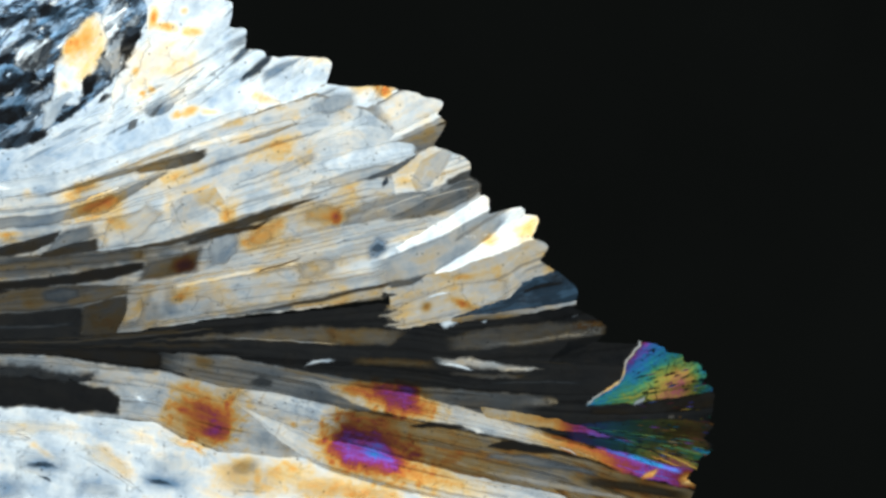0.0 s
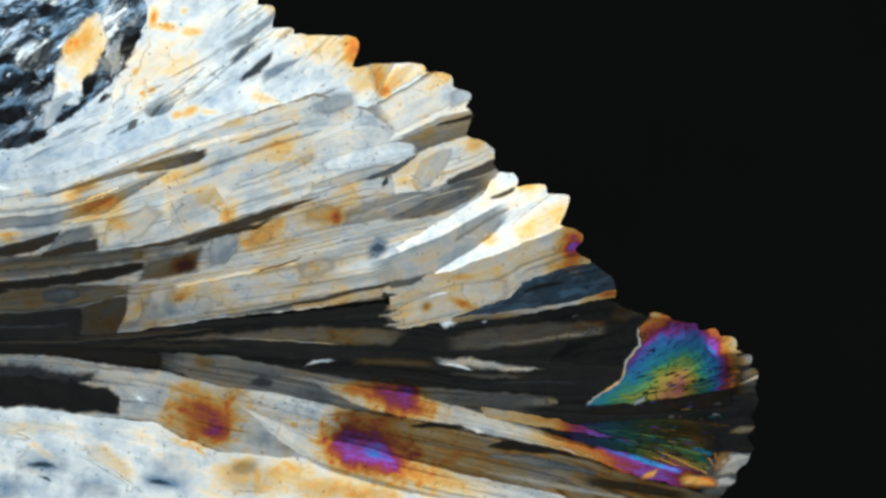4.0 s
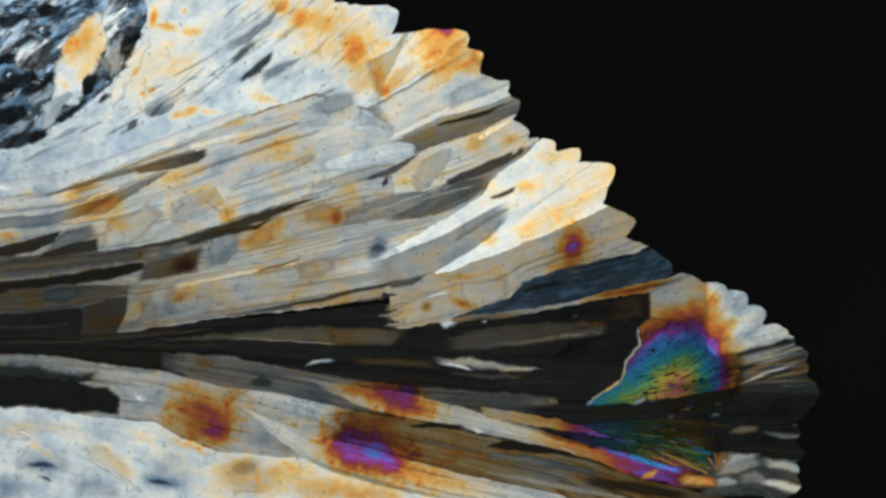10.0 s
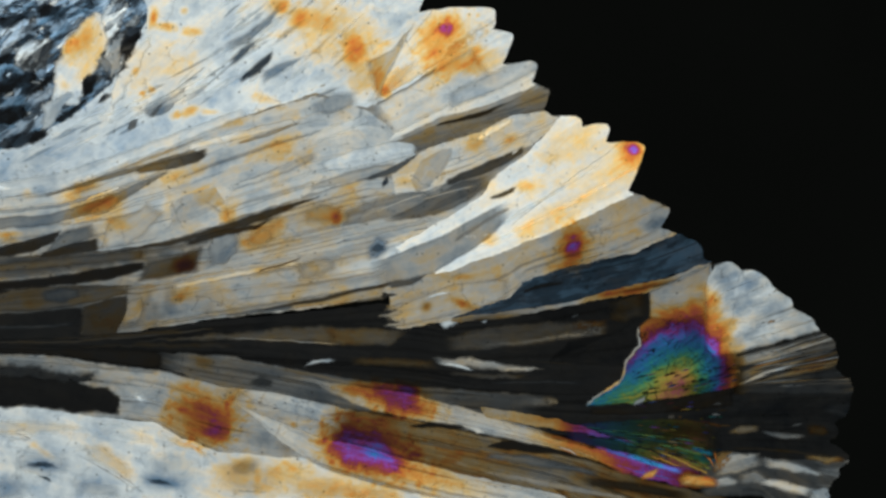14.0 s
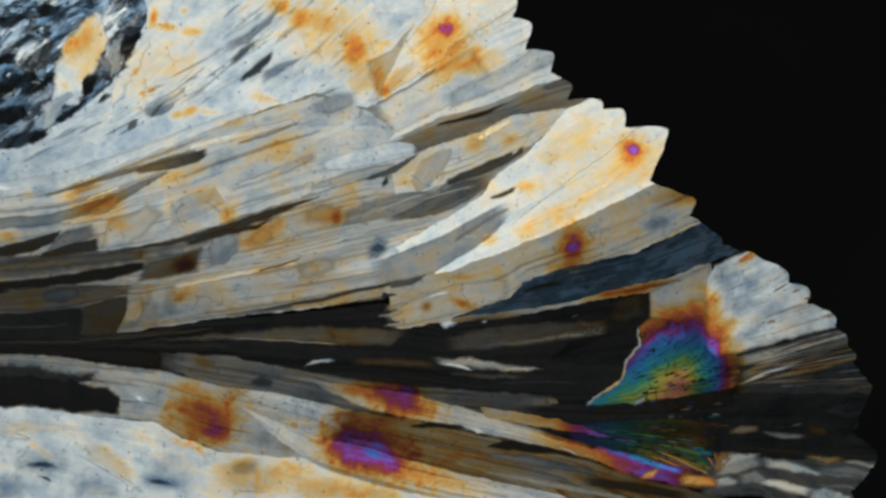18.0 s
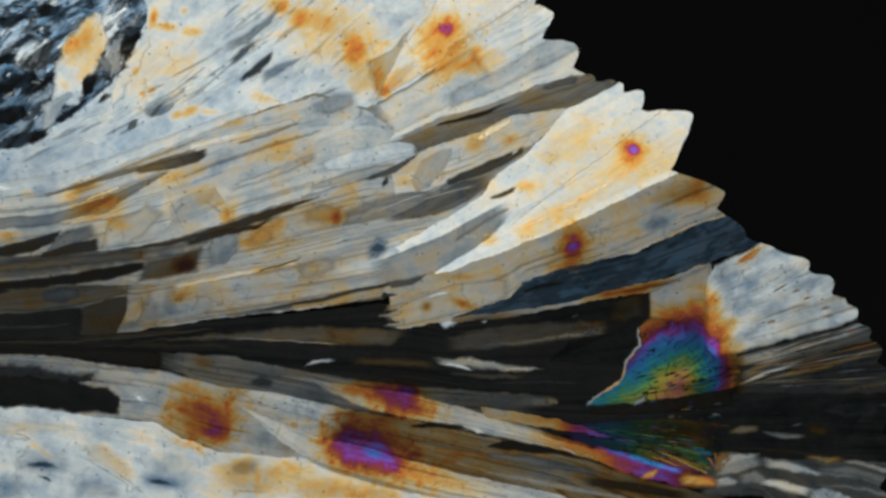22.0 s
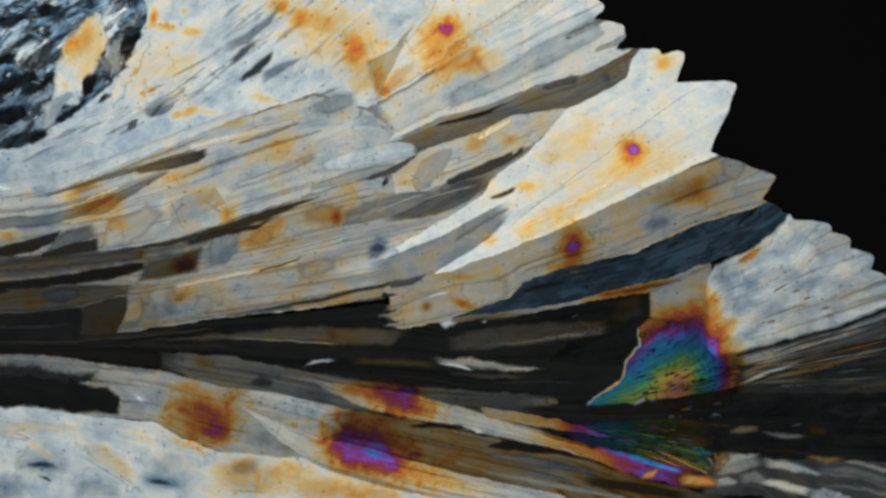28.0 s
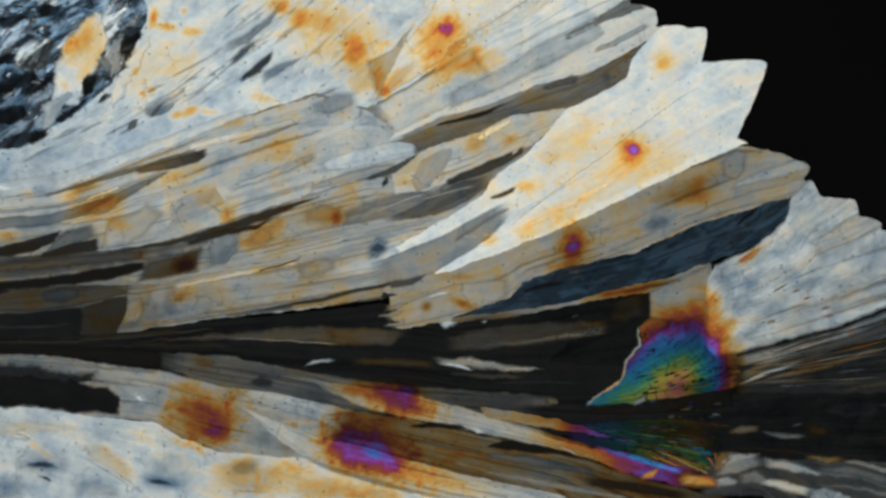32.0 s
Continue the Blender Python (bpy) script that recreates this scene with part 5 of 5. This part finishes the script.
for i in range(34):
    pick = random.Random(900 + i)
    x0, y0, an = pick.gauss(1200, 26), pick.gauss(628, 22), radians(pick.choice((-62, -48, -20, 30, 62)) + pick.gauss(0, 10))
    ln, w = pick.uniform(10, 34), pick.uniform(0.7, 1.5)
    dx, dy = math.cos(an), math.sin(an)
    grain(iris, "crack", [(x0, y0), (x0 + dx * ln * 0.5 + dy * w, y0 + dy * ln * 0.5 - dx * w), (x0 + dx * ln, y0 + dy * ln)], [(x0 + 0.6, y0 + 0.6), (x0 + dx * ln * 0.5 - dy * w, y0 + dy * ln * 0.5 + dx * w), (x0 + dx * ln + 0.6, y0 + dy * ln + 0.6)],
          0.03, 650, 10, soft=1.0, ends=5, most=0.8, rough=1.5)
for i in range(46):
    x0, y0 = random.uniform(1120, 1295), 0
    y0 = 700 - (x0 - 1120) * 0.08 - random.uniform(0, 40)
    ln, w = random.uniform(8, 26), random.uniform(1.5, 4)
    grain(iris, "grain", [(x0, y0), (x0 + ln * 0.5, y0 - ln * 0.12 - w), (x0 + ln, y0 - ln * 0.25)], [(x0, y0 + 1), (x0 + ln * 0.5, y0 - ln * 0.12 + w), (x0 + ln, y0 - ln * 0.25 + 1)],
          random.choice((0.02, 0.05, 0.12, 0.3)), random.choice((640, 700, 790, 860, 930, 980)), 9.5, soft=1.8, ends=5, most=0.9, material=RAINBOW)
tawny = crystal("crystal", [(1150, 512), (1200, 494), (1262, 464)], [(1150, 566), (1200, 570), (1246, 564)], 0.38, 300, 9, CRYSTAL, label="tawny crystal wedge beside the iridescent blade", group=FAN, soft=9, ends=5, heart=True)

snow = crystal("crystal", [(1243, 518), (1262, 468), (1335, 436), (1390, 388), (1402, 345), (1520, 240)],
    [(1243, 610), (1264, 634), (1300, 628), (1400, 602), (1480, 582), (1600, 535), (1660, 500)], 0.64, 219, 9.5, SNOWY, [
    (1246, 570, 34, 56, 0, 195, 0.95), (1330, 500, 30, 22, -30, -70, 0.8), (1300, 545, 26, 18, 0, -60, 0.85), (1370, 545, 34, 14, -25, -55, 0.85), (1440, 500, 30, 12, -25, -45, 0.9), (1350, 560, 40, 10, -20, 55), (1425, 460, 34, 14, -20, 60, 1.05), (1330, 452, 30, 7, -35, 140, 0.8), (1280, 490, 22, 24, 0, -55, 0.75), (1430, 530, 30, 20, -25, 45), (1510, 450, 60, 20, -25, -30, 0.85), (1500, 520, 80, 14, -25, 30, 0.7), (1400, 430, 40, 40, -40, 10, 1.2), (1400, 598, 100, 14, -16, 0, 0.7)], label="snowy white crystal blade with ochre streaks", group=FAN, heart=True, soft=8, ends=16)
grain(snow, "pale_grain", [(1385, 455), (1400, 395), (1440, 345), (1520, 250)], [(1390, 470), (1430, 425), (1500, 390), (1590, 330)], 0.74, 232, 10, material=SNOWY, soft=24, ends=60, most=0.6)
grain(snow, "grain", [(1430, 430), (1500, 385), (1600, 340)], [(1440, 460), (1520, 425), (1620, 385)], 0.55, 265, 10, material=FIBRE)
grain(snow, "grain", [(1300, 462), (1330, 444), (1352, 436)], [(1302, 468), (1335, 460), (1353, 442)], 0.55, 415, 11, spots=())
grain(snow, "dark_grain", [(1365, 518), (1395, 500)], [(1368, 521), (1397, 504)], 0.2, 330, 11)
for x0, y0, x1, y1, w, tone, ret in ((1300, 590, 1600, 490, 7, 0.42, 240), (1330, 570, 1440, 535, 5, 0.3, 250), (1290, 612, 1600, 520, 6, 0.7, 255), (1340, 600, 1620, 510, 4, 0.4, 330), (1440, 480, 1620, 425, 8, 0.5, 225), (1390, 500, 1470, 470, 5, 0.45, 215), (1480, 530, 1620, 480, 6, 0.3, 260), (1455, 555, 1600, 515, 8, 0.34, 280)):
    grain(snow, "grain", [(x0, y0), ((x0 + x1) / 2, (y0 + y1) / 2 - w), (x1, y1 - w)], [(x0 + 3, y0 + 1.5), ((x0 + x1) / 2, (y0 + y1) / 2 + w * 0.5), (x1, y1 + w)], tone, ret, 10, material=FIBRE, most=0.55)
for x0, y0 in ((1462, 546), (1468, 560), (1430, 528), (1365, 570), (1506, 588), (1410, 515)):
    grain(snow, "speck", [(x0 - 9, y0 + 2), (x0, y0 - 4), (x0 + 9, y0 - 3)], [(x0 - 8, y0 + 4), (x0, y0 + 3), (x0 + 9, y0)], 0.35, 390, 11)

slate = crystal("crystal", [(1288, 625), (1400, 603), (1480, 583), (1600, 535), (1680, 500)], [(1290, 698), (1420, 700), (1600, 700), (1720, 700)], 0.05, 225, 8.5, FIBRE, label="slate-dark striated crystal blades", group=FAN, soft=5, ends=30, heart=True)

def slate_piece(up, lo, tone, ret, nm):
    grain(slate, nm, up, lo, tone, ret, 9, material=FIBRE, rough=0.5, ends=50, heart=True)


slate_piece([(1290, 634), (1400, 606), (1500, 578), (1620, 530)], [(1300, 650), (1400, 626), (1500, 600), (1620, 556)], 0.40, 235, "grain")
slate_piece([(1296, 632), (1380, 612), (1470, 590)], [(1300, 652), (1380, 636), (1470, 612)], 0.40, 262, "pale_grain")
slate_piece([(1305, 660), (1350, 645), (1400, 632)], [(1308, 676), (1350, 660), (1400, 642)], 0.30, 310, "grain")
slate_piece([(1360, 632), (1470, 604), (1600, 560)], [(1362, 642), (1470, 622), (1600, 582)], 0.14, 250, "grain")
slate_piece([(1330, 650), (1430, 628), (1560, 590), (1640, 560)], [(1330, 656), (1430, 638), (1560, 604), (1640, 580)], 0.2, 240, "grain")
slate_piece([(1300, 682), (1350, 657), (1418, 640)], [(1305, 684), (1350, 668), (1418, 646)], 0.55, 280, "pale_grain")
slate_piece([(1310, 682), (1400, 655), (1450, 640), (1568, 612)], [(1310, 686), (1400, 668), (1450, 658), (1568, 622)], 0.2, 330, "grain")
slate_piece([(1395, 652), (1440, 640), (1470, 632)], [(1400, 664), (1440, 656), (1470, 645)], 0.17, 400, "grain")
slate_piece([(1430, 660), (1470, 650), (1520, 650)], [(1435, 680), (1480, 682), (1520, 668)], 0.05, 220, "grain")
slate_piece([(1480, 690), (1540, 676), (1640, 660)], [(1485, 700), (1540, 690), (1640, 680)], 0.10, 300, "grain")
slate_piece([(1500, 585), (1560, 565), (1620, 545)], [(1500, 592), (1560, 575), (1620, 560)], 0.10, 320, "dark_grain")

for i in range(44):
    pick = random.Random(1300 + i)
    q = pick.random()
    x0, ln, w = pick.uniform(1292, 1480), pick.uniform(50, 190), pick.uniform(1.2, 3.6)
    y0 = 636 + 54 * q - (x0 - 1292) * (0.24 * (1 - q) + 0.02)
    slope = -0.34 * (1 - q) - 0.03
    tone, ret = pick.choice((0.02, 0.10, 0.16, 0.26, 0.4)) * (1.15 - 0.7 * q), pick.choice((205, 235, 265, 300, 345, 385))
    grain(slate, "lath", [(x0, y0 - w * 0.4), (x0 + ln * 0.5, y0 + slope * ln * 0.5 - w), (x0 + ln, y0 + slope * ln)], [(x0, y0 + w * 0.4), (x0 + ln * 0.5, y0 + slope * ln * 0.5 + w), (x0 + ln, y0 + slope * ln + 1)],
          tone, ret, 9.3, material=FIBRE, rough=0.4, soft=1.8, ends=ln * 0.3, most=0.85, heart=True)

sable = crystal("crystal", [(1215, 705), (1300, 692), (1420, 690), (1600, 690), (1760, 690)], [(1230, 812), (1400, 815), (1600, 822), (1760, 825)], 0.022, 210, 7, FIBRE, label="sable-black crystal blades with faint grey slivers", group=FAN, soft=5, ends=60)

def sable_piece(up, lo, tone, ret, nm):
    grain(sable, nm, up, lo, tone, ret, 9, material=FIBRE)


sable_piece([(1285, 765), (1310, 752), (1345, 752)], [(1290, 770), (1320, 768), (1345, 764)], 0.2, 310, "grain")
sable_piece([(1345, 762), (1380, 764), (1428, 770)], [(1345, 768), (1390, 778), (1428, 776)], 0.22, 225, "pale_grain")
sable_piece([(1400, 752), (1420, 748)], [(1402, 757), (1422, 752)], 0.12, 240, "pale_grain")
sable_piece([(1425, 750), (1460, 752), (1470, 765)], [(1430, 770), (1455, 775), (1468, 770)], 0.06, 370, "grain")
sable_piece([(1450, 715), (1500, 708), (1568, 712)], [(1450, 730), (1500, 745), (1568, 738)], 0.035, 200, "grain")
sable_piece([(1480, 725), (1530, 712), (1600, 715)], [(1490, 740), (1540, 722), (1600, 724)], 0.08, 220, "grain")
sable_piece([(1180, 735), (1192, 732)], [(1182, 742), (1196, 740)], 0.12, 260, "grain")
sable_piece([(1250, 745), (1280, 752)], [(1252, 752), (1280, 760)], 0.1, 420, "grain")
sable_piece([(1290, 790), (1360, 792), (1480, 805)], [(1290, 796), (1360, 800), (1480, 812)], 0.05, 320, "grain")
sable_piece([(1460, 772), (1520, 775), (1600, 770)], [(1465, 780), (1520, 782), (1600, 780)], 0.04, 300, "grain")

pearl = crystal("crystal", [(1235, 830), (1300, 798), (1400, 800), (1600, 812), (1740, 815)], [(1235, 880), (1350, 880), (1450, 905), (1740, 960)], 0.10, 235, 6, FIBRE, label="pearl-grey broken crystal slivers at the fan's edge", group=FAN, soft=5, ends=20)

def pearl_piece(up, lo, tone, ret, nm):
    grain(pearl, nm, up, lo, tone * 0.95, ret - 22, 8, material=FIBRE, rough=1.1, soft=7, ends=24, spots=())


pearl_piece([(1262, 825), (1295, 799), (1350, 804)], [(1262, 845), (1310, 838), (1355, 825)], 0.40, 285, "pale_grain")
pearl_piece([(1262, 806), (1280, 798), (1300, 798)], [(1262, 840), (1280, 836), (1296, 812)], 0.3, 410, "grain")
pearl_piece([(1345, 808), (1400, 815), (1465, 838)], [(1348, 826), (1410, 838), (1466, 846)], 0.45, 250, "pale_grain")
pearl_piece([(1262, 850), (1285, 840), (1310, 852)], [(1264, 866), (1290, 862), (1306, 860)], 0.55, 270, "pale_grain")
pearl_piece([(1305, 838), (1340, 832), (1360, 850)], [(1305, 860), (1330, 858), (1358, 860)], 0.3, 280, "grain")
pearl_piece([(1330, 845), (1400, 852), (1450, 868)], [(1340, 858), (1400, 875), (1435, 884)], 0.62, 280, "pale_grain")
pearl_piece([(1430, 868), (1460, 862), (1510, 880)], [(1420, 890), (1470, 900), (1520, 895)], 0.5, 235, "pale_grain")
pearl_piece([(1420, 806), (1470, 806), (1500, 812)], [(1425, 815), (1470, 824), (1500, 818)], 0.26, 390, "grain")
pearl_piece([(1490, 812), (1530, 818), (1600, 838)], [(1490, 818), (1530, 828), (1600, 850)], 0.4, 265, "pale_grain")
pearl_piece([(1440, 828), (1500, 822), (1600, 850)], [(1445, 845), (1510, 850), (1600, 880)], 0.2, 240, "grain")
pearl_piece([(1440, 855), (1520, 858), (1600, 875)], [(1440, 862), (1520, 870), (1600, 890)], 0.24, 260, "grain")

# splinters in many colours at the old edge of the fan
for i in range(70):
    x0, y0 = random.uniform(1120, 1275), random.uniform(712, 815)
    ln, w = random.uniform(7, 26), random.uniform(1.2, 3.4)
    an = (y0 - 715) / 100 * 0.35 - 0.1
    grain(sable, "splinter", [(x0, y0), (x0 + ln * 0.5, y0 + ln * 0.5 * an - w), (x0 + ln, y0 + ln * an)], [(x0, y0 + 1), (x0 + ln * 0.5, y0 + ln * 0.5 * an + w), (x0 + ln, y0 + ln * an + 1)],
          random.choice((0.05, 0.08, 0.12, 0.25)), random.choice((235, 390, 560, 620, 690, 760, 840, 930)), 10, soft=1.6, ends=6, most=0.9)

# ---- the mosaic of small crystals ----
mosaic = crystal("crystal_mosaic", [(-40, -30), (235, -30), (248, -20)],
    [(-40, 285), (30, 262), (75, 236), (115, 214), (165, 176), (196, 150), (236, 85), (262, 36), (256, -20)], 0.46, 105, 5, MOSAIC, turn=-32, spots=[(40, 200, 130, 50, -30, 0, 0.5), (30, 40, 60, 60, 0, 10, 1.2)],
    label="mosaic of small blue-white and black crystals", group=FAN)
for i in range(210):
    x0, y0 = random.uniform(-34, 225), random.uniform(-24, 262)
    if y0 > 262 - 0.55 * max(x0, 0) or (x0 > 85 and 25 < y0 < 170):
        continue
    an = radians(random.gauss(-34, 34))
    ln, w = random.uniform(9, 30), random.uniform(2.5, 8)
    dx, dy = math.cos(an), math.sin(an)
    kind = random.random() + (0.15 if x0 > 60 and y0 > 40 else 0)
    tone = random.uniform(0.04, 0.12) if kind < 0.36 else random.uniform(0.2, 0.4) if kind < 0.65 else random.uniform(0.5, 0.8)
    mx, my = x0 + dx * ln * random.uniform(0.3, 0.7), y0 + dy * ln * 0.5
    grain(mosaic, "dark_grain" if kind < 0.40 else "grain", [(x0 + dy, y0 - dx), (mx + dy * w, my - dx * w), (x0 + dx * ln + dy, y0 + dy * ln - dx)], [(x0 - dy, y0 + dx), (mx - dy * w * 0.8, my + dx * w * 0.8), (x0 + dx * ln - dy, y0 + dy * ln + dx)],
          tone, random.uniform(20, 110) if kind < 0.36 else random.uniform(90, 190) if kind < 0.9 else 235, 6, rough=3.0, soft=3.5, ends=7, most=0.85, material=MOSAIC, turn=random.uniform(-60, 0))

def mosaic_piece_more(up, lo, tone, ret, sp):
    grain(mosaic, "pale_grain", up, lo, tone, ret, 8, spots=sp, material=MILKY if sp or tone > 0.7 else MOSAIC, soft=9, ends=10, rough=1.8, turn=-40)


mosaic_piece_more([(85, 195), (98, 110), (130, 52), (172, 18)], [(140, 188), (168, 138), (192, 85), (210, 35)], 0.86, 235, [(152, 68, 14, 26, 12, 95), (155, 80, 36, 46, 15, 105), (124, 82, 16, 9, -50, 85), (115, 152, 9, 9, 0, 90), (150, 130, 20, 24, 0, 40)])
mosaic_piece_more([(70, 240), (74, 190), (95, 172), (130, 160)], [(80, 240), (100, 222), (118, 190), (135, 170)], 0.72, 195, [(95, 200, 30, 8, -60, 0, 0.7)])
mosaic_piece_more([(175, 40), (195, 0), (215, -20)], [(190, 90), (215, 70), (235, 10)], 0.50, 190, [])
mosaic_piece_more([(185, 95), (200, 68), (240, 20)], [(192, 130), (215, 110), (250, 30)], 0.50, 210, [])
mosaic_piece_more([(20, 90), (60, 70), (100, 68)], [(25, 120), (60, 140), (90, 110)], 0.52, 195, [])
mosaic_piece_more([(188, 100), (200, 72), (218, 62)], [(198, 150), (212, 120), (220, 80)], 0.5, 215, [(205, 100, 20, 8, -60, 0, 0.9)])
mosaic_piece_more([(196, 160), (210, 120), (240, 85), (265, 60)], [(200, 200), (225, 160), (250, 120), (268, 80)], 0.88, 245, [])

def mosaic_piece(up, lo, tone, ret):
    grain(mosaic, "dark_grain", up, lo, tone * 1.3 + 0.01, 0.5 * ret, 9, rough=2.6, soft=6, ends=10, material=MOSAIC, turn=-35)


mosaic_piece([(172, 108), (182, 92), (189, 84)], [(194, 160), (197, 150), (194, 110)], 0.13, 310)
mosaic_piece([(148, 150), (155, 128), (175, 128)], [(150, 176), (165, 168), (176, 140)], 0.02, 250)
mosaic_piece([(212, 100), (225, 50), (262, 38)], [(222, 118), (235, 100), (255, 60)], 0.04, 200)
mosaic_piece([(205, 135), (220, 110), (228, 112)], [(208, 142), (220, 128), (230, 118)], 0.06, 180)
mosaic_piece([(40, 160), (75, 140), (105, 130)], [(45, 175), (78, 160), (104, 148)], 0.03, 200)
mosaic_piece([(-10, 150), (30, 128), (66, 122)], [(-10, 172), (30, 162), (66, 140)], 0.03, 130)
mosaic_piece([(-20, 205), (20, 186), (58, 196)], [(-20, 224), (22, 222), (60, 210)], 0.03, 130)
mosaic_piece([(-20, 40), (20, 24), (52, 28)], [(-20, 52), (22, 50), (52, 40)], 0.03, 130)
mosaic_piece([(60, 14), (84, 4), (110, 12)], [(62, 30), (86, 34), (112, 24)], 0.03, 130)
mosaic_piece([(-20, 108), (10, 96), (30, 92)], [(-20, 124), (12, 118), (34, 102)], 0.03, 130)
mosaic_piece([(95, 225), (110, 195), (160, 172)], [(105, 222), (130, 208), (165, 182)], 0.03, 230)
mosaic_piece([(0, 255), (40, 232), (90, 228)], [(0, 268), (45, 262), (95, 240)], 0.04, 200)
mosaic_piece([(176, 178), (184, 168), (196, 168)], [(178, 186), (190, 182), (198, 174)], 0.12, 200)
mosaic_piece([(228, -20), (238, -20), (246, -20)], [(230, 30), (234, 10), (246, 0)], 0.04, 210)


# ---- fine laths along the blades ----
for blade, count, seed in ((beige, 9, 2), (dim, 12, 3), (mottled, 14, 4), (long_one, 26, 5), (middle, 30, 6), (lower_mid, 34, 7), (great, 4, 8), (amber, 12, 9), (navy, 16, 10), (rust, 4, 11),
                          (dark, 50, 12), (smoky, 22, 13), (flame, 16, 14), (olive, 40, 15), (ashen, 22, 16), (bright, 12, 17), (snow, 9, 18), (slate, 26, 19), (sable, 24, 20), (pearl, 16, 21)):
    laths(blade, int(count * 0.7), seed)


# ---- growth in time: the melt is used up, its level falls and the blades come out of it ----
def motions():
    rows = []
    for t, s in ((0, 0), (3, 50), (6, 100), (9, 147), (13, 215), (16, 254), (19, 292), (23, 346), (28, 424), (32, 490)):
        rows.append((t, pose(melt.location.x, melt.location.y, (BASE + SLOPE * (REACH - s) - MELT_TOP) * U)))
    walk(melt, rows)


motions()
